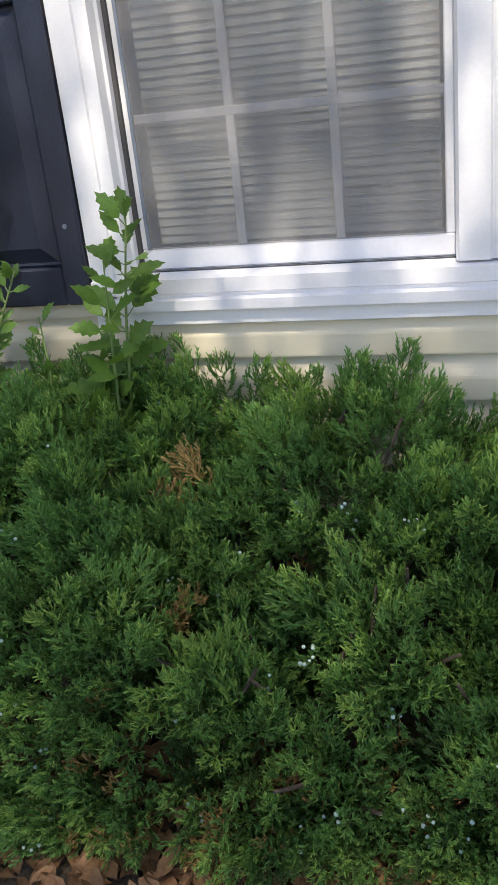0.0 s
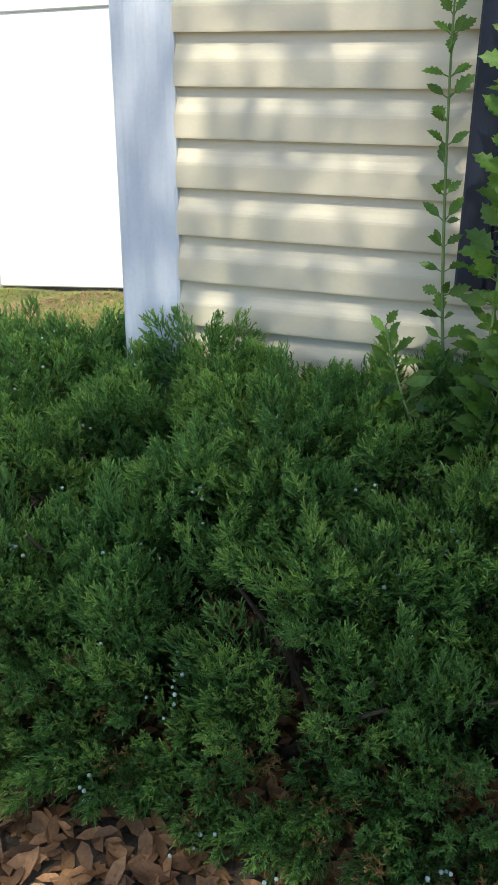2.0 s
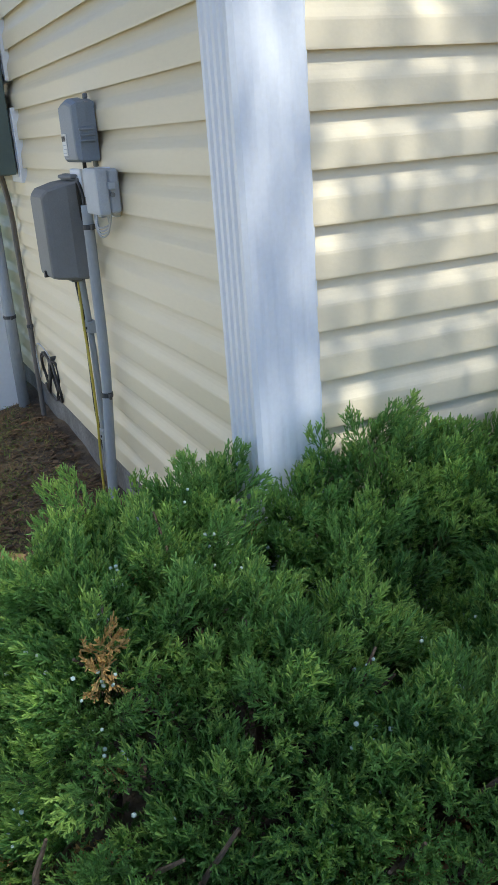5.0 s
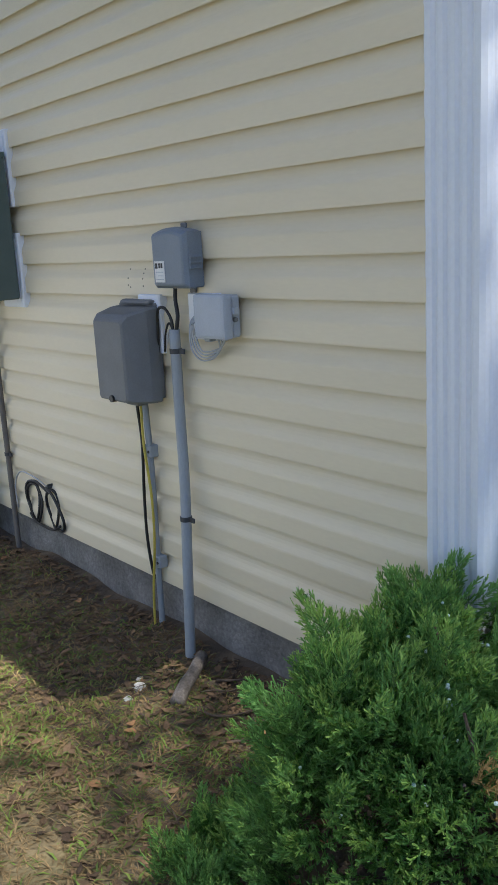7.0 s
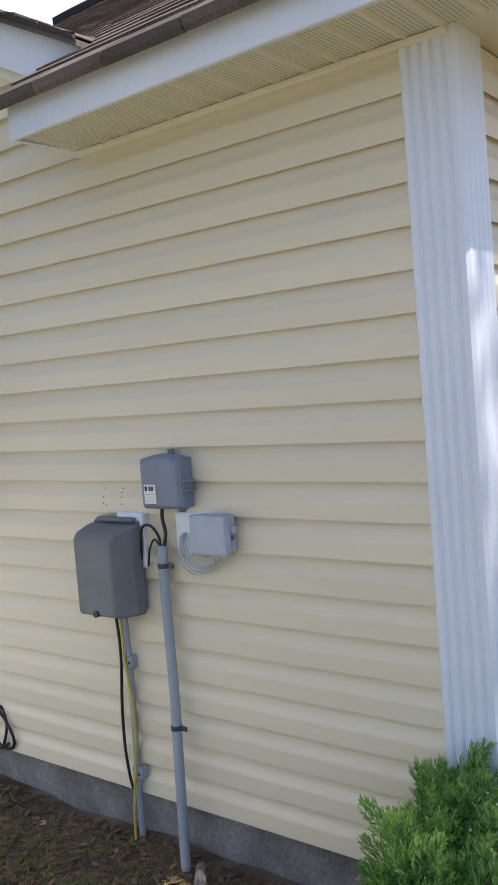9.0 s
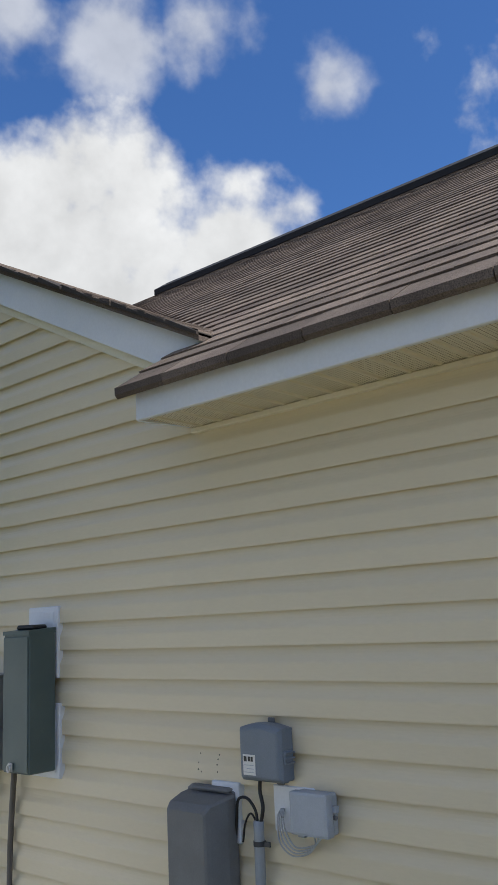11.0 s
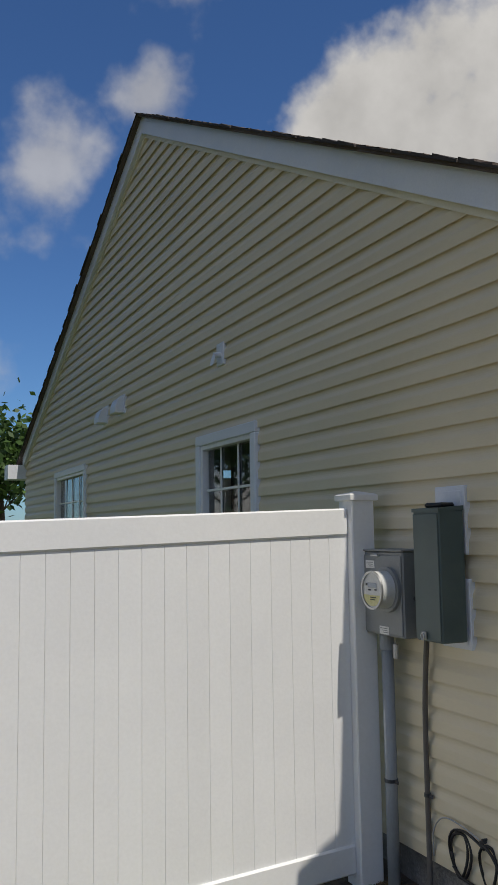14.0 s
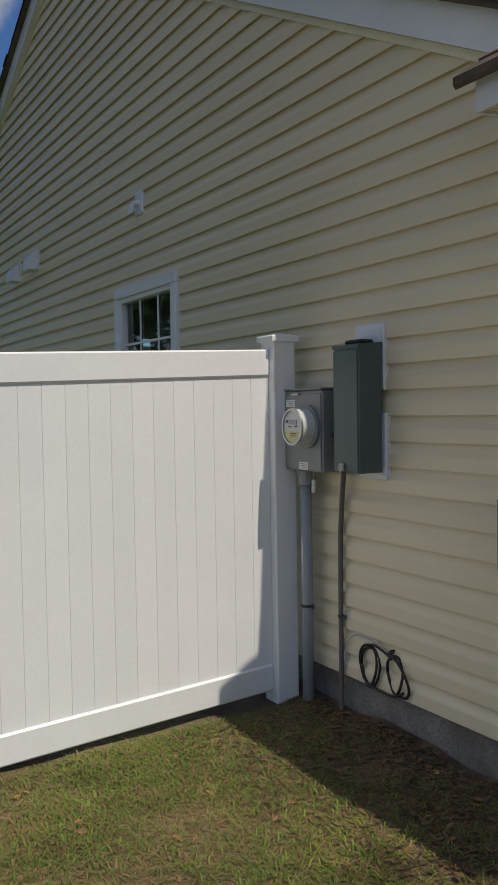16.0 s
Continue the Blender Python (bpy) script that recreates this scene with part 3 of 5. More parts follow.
# shingles that sweep round the valley from the gable onto the wing
for i in range(6):
    y = RAKE0[0] + 0.02 + 0.11 * i
    px = [-0.118, -0.03, 0.10 + 0.05 * i, 0.34 + 0.16 * i]
    py = [y, y - 0.05, valley_y(px[2]) - 0.02, valley_y(px[3]) - 0.22]
    path = [(a, b, max(main_z(b), wing_z(a)) + 0.012 + 0.003 * (i % 2)) for a, b in zip(px, py)]
    rings = []
    for q in smooth_path(path, 6):
        rings.append([(q.x, q.y, q.z + 0.004), (q.x + 0.02, q.y + 0.09, max(main_z(q.y + 0.09), wing_z(q.x + 0.02)) + 0.010), (q.x + 0.02, q.y + 0.09, max(main_z(q.y + 0.09), wing_z(q.x + 0.02)) - 0.004), (q.x, q.y, q.z - 0.010)])
    part("valley_shingle", loft(rings), M_SHINGLE, roof)
# ridge vent on the wing
zr = wing_z(RIDGE_X)
bm = prism([(RIDGE_X - 0.19, zr - 0.10), (RIDGE_X - 0.19, zr - 0.045), (RIDGE_X, zr + 0.085), (RIDGE_X + 0.19, zr - 0.045), (RIDGE_X + 0.19, zr - 0.10)], "y", FRONT_EAVE, 5.0)
part("ridge_cap", bm, M_RIDGE, roof, "black ridge vent cap")

# fascia, soffit and rake boards
fascia = part("fascia_trim", box(-0.305, -0.285, FRONT_EAVE + 0.02, EAVE_END, 2.472, 2.600, 0.003), M_TRIM)
tagged(fascia, "white aluminium fascia board under the eave", "fascia", kind="structure")
tagged(part("drip_edge_trim", box(-0.318, -0.286, FRONT_EAVE + 0.02, EAVE_END + 0.01, 2.602, 2.612, 0.002), M_RIDGE), "dark metal drip edge under the shingles", "trim", kind="structure")
bm = prism([(-0.285, 2.474), (0.0, 2.488), (0.0, 2.64), (-0.285, 2.55)], "y", EAVE_END - 0.006, EAVE_END + 0.012)
tagged(part("eave_return_trim", bm, M_TRIM), "white boxed end of the eave", "fascia", kind="structure")
for name, (ya, za), (yb, zb) in (("rake_trim", RAKE0, APEX), ("rake_trim_far", APEX, RAKE1)):
    poly = [(ya, za + 0.012), (yb, zb + 0.012), (yb, zb + MAIN_DZ - 0.03), (ya, za + MAIN_DZ - 0.03)]
    if name == "rake_trim":
        poly += [(ya - 0.17, main_z(ya - 0.17) - 0.03), (ya - 0.17, za + 0.012)]
    tagged(part(name, prism(poly, "x", -0.062, 0.02), M_TRIM), "white rake board along the gable edge", "fascia", kind="structure")
    poly = [(ya, za - 0.03), (yb, zb - 0.03), (yb, zb + 0.011), (ya, za + 0.011)]
    tagged(part(name.replace("trim", "channel_trim"), prism(poly, "x", -0.030, 0.015), M_SOFFIT), "cream channel under the rake board", "trim", kind="structure")
bm = box(-0.30, 0.02, SIDE_END - 0.05, SIDE_END + 0.3, RAKE1[1] - 0.18, RAKE1[1] + 0.05, 0.004)
tagged(part("far_eave_trim", bm, M_TRIM), "white boxed eave at the far gable corner", "fascia", kind="structure")

soffit = thing("soffit_trim", "cream perforated vinyl soffit under the eave", "soffit", kind="structure")
bm_hole = bmesh.new()
y = FRONT_EAVE + 0.02
w = 0.1015
while y < EAVE_END - 0.02:
    y1 = min(y + w, EAVE_END - 0.004)
    poly = [(y, 2.492), (y, 2.484), (y + 0.004, 2.478), (y + 0.012, 2.478), (y + 0.017, 2.484), (y1, 2.484), (y1, 2.492)]
    part("soffit_panel", prism(poly, "x", -0.286, -0.004), M_SOFFIT, soffit)
    for i in range(6):
        for j in range(22):
            yy, xx = y + 0.026 + i * 0.0125, -0.275 + j * 0.0122 + (i % 2) * 0.006
            if yy < y1 - 0.006 and xx < -0.015:
                r = 0.0034
                vs = [bm_hole.verts.new((xx + r * math.cos(a), yy + r * math.sin(a), 2.4828)) for a in (0, 1.571, 3.142, 4.712)]
                bm_hole.faces.new(vs)
    y = y1
holes = part("perforation", bm_hole, M_HOLE, soffit, "small dark ventilation holes")
tagged(holes, kind="stuff")
tagged(part("soffit_channel_trim", box(-0.03, 0.0, 0.0, EAVE_END, 2.462, 2.482, 0.003), M_SOFFIT), "cream channel between soffit and wall", "trim", kind="structure")
tagged(part("front_eave_soffit", box(0.0, FRONT_END, FRONT_EAVE, 0.0, 2.486, 2.51), M_SOFFIT), "cream soffit over the front wall", "soffit", kind="structure")
tagged(part("front_fascia_trim", box(-0.285, FRONT_END, FRONT_EAVE - 0.02, FRONT_EAVE, 2.472, 2.60), M_TRIM), "white fascia board over the front wall", "fascia", kind="structure")
bm = prism([(EAVE_X + 0.05, 2.60), (RIDGE_X, wing_z(RIDGE_X) - 0.05), (2 * RIDGE_X - EAVE_X, 2.60)], "y", FRONT_EAVE + 0.05, FRONT_EAVE + 0.10)
tagged(part("front_gable_wall", bm, M_SIDING), "plain cream gable over the front wall", "wall", kind="structure")


# ---------------------------------------------------------------- windows and shutter
def blind(x0, x1, z0, z1, y, parent):
    body = part("blind", box(x0, x1, y - 0.012, y + 0.012, z1 - 0.03, z1, 0.003), M_BLIND, parent, "pale grey horizontal slat blind behind the glass")
    n = int((z1 - 0.04 - z0) / 0.0215)
    bm = bmesh.new()
    add_loft(bm, [[(x, -0.0125, -0.0040), (x, 0.0, 0.0012), (x, 0.0125, 0.0040), (x, 0.0125, 0.0052), (x, 0.0, 0.0024), (x, -0.0125, -0.0028)] for x in (x0 + 0.004, x1 - 0.004)])
    me = mesh_of("slat", bm, M_BLIND)
    for i in range(n):
        ob = new("slat", me)
        ob.parent = body
        ob.matrix_basis = pose(0, y, z0 + 0.012 + i * 0.0215, rx=50 + math.sin(i * 7.3) * 4)
    return body


def front_window():
    w = thing("window_1", "white vinyl double window with grilles and lowered grey blinds", "window", kind="structure")
    z_top = FWIN[3]
    # casing boards with a groove line
    part("casing", prism([(1.212, 0.0), (1.212, -0.030), (1.272, -0.030), (1.275, -0.024), (1.282, -0.024), (1.285, -0.034), (1.314, -0.036), (1.319, -0.006), (1.325, 0.0), (1.325, 0.06), (1.212, 0.03)], "z", 0.80, z_top + 0.09), M_SASH, w, "white side casing")
    part("casing", prism([(2.990, 0.06), (2.990, 0.0), (3.00, -0.036), (3.04, -0.034), (3.05, -0.024), (3.06, -0.03), (3.112, -0.030), (3.112, 0.03)], "z", 0.80, z_top + 0.09), M_SASH, w)
    part("mullion", prism([(2.093, 0.06), (2.093, -0.012), (2.101, -0.030), (2.166, -0.030), (2.170, -0.018), (2.184, -0.018), (2.188, -0.030), (2.228, -0.030), (2.236, -0.012), (2.236, 0.06)], "z", 0.852, z_top), M_SASH, w, "white mullion between the sashes")
    part("head", box(1.212, 3.112, -0.036, 0.06, z_top, z_top + 0.09, 0.004), M_SASH, w)
    sill = [(0.06, 0.852), (-0.022, 0.846), (-0.040, 0.842), (-0.040, 0.808), (-0.030, 0.804), (-0.030, 0.796), (-0.052, 0.792), (-0.052, 0.768), (-0.034, 0.764), (-0.034, 0.730), (-0.026, 0.726), (0.0, 0.726), (0.06, 0.80)]
    part("window_sill", prism(sill, "x", 1.212, 3.112), M_SASH, w, "white stepped window sill")
    for x0, x1 in ((1.327, 2.091), (2.238, 2.988)):
        sash = part("sash", box(x0, x1, 0.030, 0.062, 0.852, 0.903, 0.004), M_SASH, w, "white window sash")
        for a, b, c, d in ((x0, x0 + 0.022, 0.903, z_top), (x1 - 0.022, x1, 0.903, z_top), (x0 + 0.022, x1 - 0.022, z_top - 0.03, z_top), (x0 + 0.022, x1 - 0.022, 1.545, 1.585)):
            part("sash_rail", box(a, b, 0.032, 0.060, c, d, 0.003), M_SASH, sash)
        part("screen_frame", box(x0 + 0.022, x0 + 0.030, 0.026, 0.040, 0.903, z_top - 0.03, 0.001), M_GREY, sash, "thin grey frame line")
        step = (x1 - x0 - 0.044) / 3
        for i in (1, 2):
            c = x0 + 0.022 + step * i
            part("muntin", box(c - 0.0105, c + 0.0105, 0.044, 0.054, 0.904, z_top - 0.031, 0.002), M_SASH, sash)
        for z in (1.205, 1.87):
            part("muntin", box(x0 + 0.023, x1 - 0.023, 0.043, 0.055, z - 0.0105, z + 0.0105, 0.002), M_SASH, sash)
        g = part("pane", box(x0 + 0.022, x1 - 0.022, 0.058, 0.0605, 0.904, z_top - 0.031), M_GLASS, sash, "clear glass pane")
        g.visible_shadow = False
        part("insect_screen", box(x0 + 0.024, x1 - 0.022, 0.0285, 0.0290, 0.904, 1.56), M_SCREEN, sash, "fine grey insect screen")
        blind(x0 + 0.03, x1 - 0.03, 0.906, z_top - 0.035, 0.10, w)
    # dark panel stands in for the unlit room behind the blinds
    bm = bmesh.new()
    add_box(bm, 1.33, 3.0, 0.55, 0.56, 0.75, 2.3)
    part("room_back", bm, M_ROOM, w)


front_window()


def side_window(i, y0, y1, z0, z1):
    w = thing("window_%d" % i, "white-trimmed side window with a grille, reflecting trees", "window", kind="structure")
    t = 0.078
    for a, b, c, d in ((y0, y0 + t, z0, z1 - t), (y1 - t, y1, z0, z1 - t), (y0, y1, z1 - t, z1), (y0 + t, y1 - t, z0, z0 + t)):
        part("window_frame", box(-0.045, 0.04, a, b, c, d, 0.006), M_TRIM, w)
    g0, g1, h0, h1 = y0 + t, y1 - t, z0 + t, z1 - t
    for a, b, c, d in ((g0, g0 + 0.035, h0, h1), (g1 - 0.035, g1, h0, h1), (g0 + 0.035, g1 - 0.035, h1 - 0.035, h1), (g0 + 0.035, g1 - 0.035, h0, h0 + 0.035)):
        part("sash", box(-0.030, 0.03, a, b, c, d, 0.004), M_SASH, w)
    n = 3 if i == 2 else 4
    for k in range(1, n):
        c = g0 + (g1 - g0) * k / n
        part("muntin", box(0.006, 0.016, c - 0.009, c + 0.009, h0 + 0.036, h1 - 0.036, 0.002), M_SASH, w)
    for k in range(1, 4):
        c = h1 - 0.035 - k * 0.31
        part("muntin", box(0.005, 0.017, g0 + 0.036, g1 - 0.036, c - 0.009, c + 0.009, 0.002), M_SASH, w)
    g = part("pane", box(0.020, 0.0225, g0 + 0.03, g1 - 0.03, h0 + 0.03, h1 - 0.03), M_GLASS, w)
    g.visible_shadow = False
    # dark panel in place of an unlit interior
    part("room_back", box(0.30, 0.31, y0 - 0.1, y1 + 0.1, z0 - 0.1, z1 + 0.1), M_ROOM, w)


for i, win in enumerate(WINS):
    side_window(i + 2, *win)


def shutter(x0, x1, z0, z1):
    s = thing("window_shutter", "dark navy raised-panel vinyl shutter beside the window", "shutter", at=(0, 0, 0))
    r = 0.066
    yb, yf = -0.014, -0.046
    part("stile", box(x0, x0 + r, yf, yb, z0, z1, 0.005), M_SHUT, s)
    part("stile", box(x1 - r, x1, yf, yb, z0, z1, 0.005), M_SHUT, s)
    mid = 1.52
    for a, b in ((z0, z0 + 0.095), (mid - 0.045, mid + 0.045), (z1 - 0.085, z1)):
        part("rail", box(x0 + r, x1 - r, yf + 0.001, yb, a, b, 0.005), M_SHUT, s)
    for a, b in ((z0 + 0.095, mid - 0.045), (mid + 0.045, z1 - 0.085)):
        rings = []
        for inset, yy in ((0.0, -0.022), (0.006, -0.026), (0.012, -0.024), (0.05, -0.040), (0.055, -0.040)):
            rings.append([(x0 + r + inset, yy, a + inset), (x1 - r - inset, yy, a + inset), (x1 - r - inset, yy, b - inset), (x0 + r + inset, yy, b - inset)])
        part("raised_panel", loft(rings), M_SHUT, s)
    part("screw", tube([(x1 - 0.034, yf + 0.001, 0.985), (x1 - 0.034, yf - 0.004, 0.985)], 0.006, 8), M_GREY, s, "small grey fixing screw")


shutter(0.835, 1.208, 0.79, 2.20)


# ---------------------------------------------------------------- fence
def fence():
    f = thing("fence", "white vinyl privacy fence with vertical boards", "fence")
    def drop(x, z):
        return (0.068 - 0.022 * z) * (x + 0.2)

    x_end = -6.2

    def slab(name, x0, x1, y0, y1, z0, z1, bevel=0.006, parent=f, label=""):
        bm = box(x0, x1, y0, y1, z0, z1, bevel)
        for v in bm.verts:
            v.co.z += drop(v.co.x, v.co.z)
        return part(name, bm, M_FENCE, parent, label)

    posts = [-0.168, -2.60, -5.04]
    for p in posts:
        q = part("post", box(p - 0.0635, p + 0.0635, 2.838, 2.965, -0.4, 1.82 + drop(p - 0.075, 1.8), 0.006), M_FENCE, f)
        cz = 1.82 + drop(p - 0.075, 1.8)
        part("post_cap", loft([[(p + a * r, 2.9015 + b * r, cz + h) for a, b in ((-1, -1), (1, -1), (1, 1), (-1, 1))] for r, h in ((0.074, -0.012), (0.078, -0.008), (0.078, 0.016), (0.070, 0.022), (0.012, 0.036))]), M_FENCE, q)
    for a, b in zip(posts, posts[1:]):
        xr, xl = a - 0.0640, b + 0.0640
        slab("top_rail", xl, xr, 2.875, 2.925, 1.640, 1.772, 0.008)
        slab("bottom_rail", xl, xr, 2.873, 2.927, 0.055, 0.190, 0.008)
        n = 22
        w = (xr - xl) / n
        for i in range(n):
            x1 = xr - i * w
            bm = prism([(x1 - w + 0.0004, 2.906), (x1 - w + 0.0004, 2.8872), (x1 - w + 0.0022, 2.886), (x1 - 0.0022, 2.886), (x1 - 0.0004, 2.8872), (x1 - 0.0004, 2.906)], "z", 0.17, 1.66)
            for v in bm.verts:
                v.co.z += drop(v.co.x, v.co.z)
            part("board", bm, M_FENCE, f)
        bm = box(xl, xr, 2.900, 2.915, 0.17, 1.65)
        for v in bm.verts:
            v.co.z += drop(v.co.x, v.co.z)
        part("tongue", bm, M_FENCE, f)


fence()


# ---------------------------------------------------------------- boxes and pipes on the wall
def wall_thing(name, label, category, group=""):
    return thing(name, label, category, group, at=(0, 0.018, 0))


def mount_block(y0, y1, z0, z1):
    b = wall_thing("mounting_block", "white vinyl mounting block set into the siding", "mounting block", "mounting blocks")
    part("plate", box(-0.034, 0.0, y0, y1, z0, z1, 0.004), M_TRIM, b)
    part("inner_plate", box(-0.038, -0.034, y0 + 0.022, y1 - 0.022, z0 + 0.022, z1 - 0.022, 0.002), M_TRIM, b)


mount_block(2.210, 2.42, 1.551, 1.852)
mount_block(2.198, 2.40, 1.148, 1.449)
mount_block(1.196, 1.325, 1.02, 1.214)


def strap(name, x, y, z, r, parent):
    bm = tube([(x, y, z - 0.008), (x, y, z + 0.008)], r + 0.003, 14)
    add_box(bm, x - 0.003, x + 0.004, y - r - 0.028, y - r + 0.001, z - 0.008, z + 0.008, 0.001)
    return part(name, bm, M_STRAP, parent, "dark metal pipe strap")


def breaker():
    b = wall_thing("breaker_box", "tall green-grey steel disconnect box on the siding", "electrical box")
    part("body", box(-0.176, -0.045, 2.206, 2.392, 1.184, 1.746, 0.005), M_GREEN, b)
    part("top_hood", loft([[(-0.180, 2.203, z), (-0.180, 2.396, z), (-0.046, 2.396, z2), (-0.046, 2.203, z2)] for z, z2 in ((1.738, 1.743), (1.754, 1.764))]), M_GREEN, b, "steel rain hood")
    part("cover_lip", box(-0.182, -0.1765, 2.211, 2.387, 1.192, 1.730, 0.002), M_GREEN, b, "hinged front cover")
    part("knockout", box(-0.14, -0.06, 2.24, 2.36, 1.757, 1.778, 0.008), M_BLACK, b, "black conduit hub")
    latch = part("latch", box(-0.193, -0.1825, 2.305, 2.335, 1.192, 1.227, 0.003), M_METAL, b, "bright metal latch")
    part("latch_ring", tube([(-0.197, 2.32 + 0.012 * math.cos(a), 1.205 + 0.014 * math.sin(a)) for a in [i * 0.52 for i in range(13)]], 0.003, 6), M_METAL, latch)


breaker()


def meter():
    b = wall_thing("electric_meter", "grey steel meter box with a round glass meter", "electric meter")
    part("meter_box", box(-0.165, -0.018, 2.500, 2.828, 1.172, 1.562, 0.006), M_METERBOX, b)
    part("cover", box(-0.171, -0.1655, 2.508, 2.820, 1.182, 1.545, 0.003), M_METERBOX, b)
    part("top_flange", box(-0.175, -0.016, 2.494, 2.834, 1.5625, 1.572, 0.003), M_METERBOX, b)
    cy, cz = 2.612, 1.388

    def ring(x, r):
        return [(x, cy + r * math.cos(a), cz + r * math.sin(a)) for a in [k * math.pi / 32 for k in range(64)]]
    part("collar", loft([ring(-0.170, 0.104), (ring(-0.188, 0.104)), ring(-0.190, 0.098), ring(-0.190, 0.09)]), M_METERBOX, b, smooth=False)
    dial = part("meter_glass", loft([ring(-0.190, 0.086), ring(-0.235, 0.086), ring(-0.252, 0.086), ring(-0.258, 0.083)]), M_METERFACE, b, "pale round meter")
    part("rim", loft([ring(-0.2565, 0.0885), ring(-0.266, 0.088), ring(-0.266, 0.078), ring(-0.2585, 0.078)], cap=False), M_METAL, dial)
    x = -0.2592
    part("display", box(x - 0.002, x + 0.001, cy - 0.035, cy + 0.035, cz + 0.012, cz + 0.034, 0.001), M_LGREY, dial)
    part("yellow_label", loft([[(xx, cy + 0.072 * math.cos(a), cz - 0.022 + min(0, 0.05 * math.sin(a))) for a in [math.pi + k * math.pi / 10 for k in range(11)]] for xx in (x + 0.001, x - 0.002)]), M_YLABEL, dial)
    for dy, dz, w, h in ((-0.03, 0.0, 0.018, 0.006), (0.02, -0.002, 0.022, 0.006), (-0.01, -0.034, 0.05, 0.004), (-0.005, -0.044, 0.04, 0.004), (0.045, 0.02, 0.012, 0.012)):
        part("print", box(x - 0.0032, x - 0.002, cy + dy - w / 2, cy + dy + w / 2, cz + dz, cz + dz + h), M_INK, dial)
    for y, z in ((2.762, 1.500), (2.655, 1.198)):
        lab = part("sticker", box(-0.1735, -0.1712, y - 0.038, y + 0.038, z - 0.018, z + 0.018), M_LABEL, b, "small white sticker")
        for k in range(3):
            part("print", box(-0.1745, -0.1735, y - 0.03, y + 0.03 - 0.012 * k, z + 0.008 - k * 0.009, z + 0.0105 - k * 0.009), M_DGREY, lab)
    part("seal_tab", box(-0.185, -0.171, 2.68, 2.74, 1.538, 1.548, 0.002), M_METAL, b, "bent metal seal tab")
    part("padlock", loft([[(-0.09 + 0.012 * math.cos(a), 2.69 + 0.018 * math.sin(a), z) for a in [k * math.pi / 5 for k in range(10)]] for z in (1.06, 1.075, 1.125)]), M_METAL, b, "small hanging metal tag")
    part("tag_wire", tube(smooth_path([(-0.09, 2.69, 1.12), (-0.095, 2.685, 1.15), (-0.10, 2.68, 1.175)]), 0.004, 6), M_METAL, b)


meter()

big = wall_thing("meter_conduit", "thick grey conduit rising from the ground to the meter box", "conduit pipe")
part("pipe", tube([(-0.095, 2.752, -0.15), (-0.095, 2.752, 1.13)], 0.029, 16), M_PVC, big, smooth=True)
part("coupling", tube([(-0.095, 2.752, 1.095), (-0.095, 2.752, 1.176)], 0.036, 16), M_PVC, big)
strap("strap", -0.095, 2.752, 0.49, 0.029, big)

small = wall_thing("breaker_conduit", "thin brown-grey conduit running down the siding into the ground", "conduit pipe")
part("pipe", tube(smooth_path([(-0.10, 2.432, 1.30), (-0.075, 2.46, 1.19), (-0.045, 2.52, 1.02), (-0.038, 2.545, 0.80), (-0.036, 2.55, 0.40), (-0.038, 2.55, -0.12)]), 0.0125, 10), M_CONDUIT, small, smooth=True)
strap("strap", -0.036, 2.55, 0.468, 0.0125, small)
part("whip", tube(smooth_path([(-0.10, 2.366, 1.245), (-0.11, 2.40, 1.25), (-0.115, 2.43, 1.29), (-0.11, 2.46, 1.34), (-0.10, 2.50, 1.35)]), 0.012, 8), M_BLACK, small, "short black cable whip", smooth=True)


def nid():
    b = wall_thing("network_box", "weathered dark grey plastic utility cover box on the siding", "utility box")
    back = [(1.212, 0.872), (1.436, 0.872), (1.436, 1.183), (1.414, 1.198), (1.235, 1.198), (1.212, 1.183)]
    part("back_plate", prism(back, "x", -0.042, -0.024, 0.003), M_DGREY, b)

    def ring(x, y0, y1, z0, z1, c):
        return [(x, y0 + c, z0), (x, y1 - c, z0), (x, y1, z0 + c), (x, y1, z1 - c), (x, y1 - c, z1), (x, y0 + c, z1), (x, y0, z1 - c), (x, y0, z0 + c)]
    part("cover", loft([ring(-0.0425, 1.205, 1.438, 0.860, 1.178, 0.008), ring(-0.080, 1.207, 1.436, 0.861, 1.174, 0.008), ring(-0.140, 1.230, 1.427, 0.866, 1.158, 0.008), ring(-0.155, 1.238, 1.423, 0.870, 1.142, 0.009), ring(-0.160, 1.246, 1.415, 0.876, 1.134, 0.009)]), M_DGREY, b, "ribbed grey cover")
    part("top_lip", box(-0.060, -0.020, 1.222, 1.40, 1.1835, 1.196, 0.004), M_DGREY, b)
    part("lock", tube([(-0.145, 1.33, 0.878), (-0.168, 1.33, 0.878)], 0.012, 12), M_BLACK, b, "black lock at the bottom edge")
    part("gland", box(-0.085, -0.045, 1.295, 1.375, 0.842, 0.859, 0.004), M_DGREY, b)


nid()


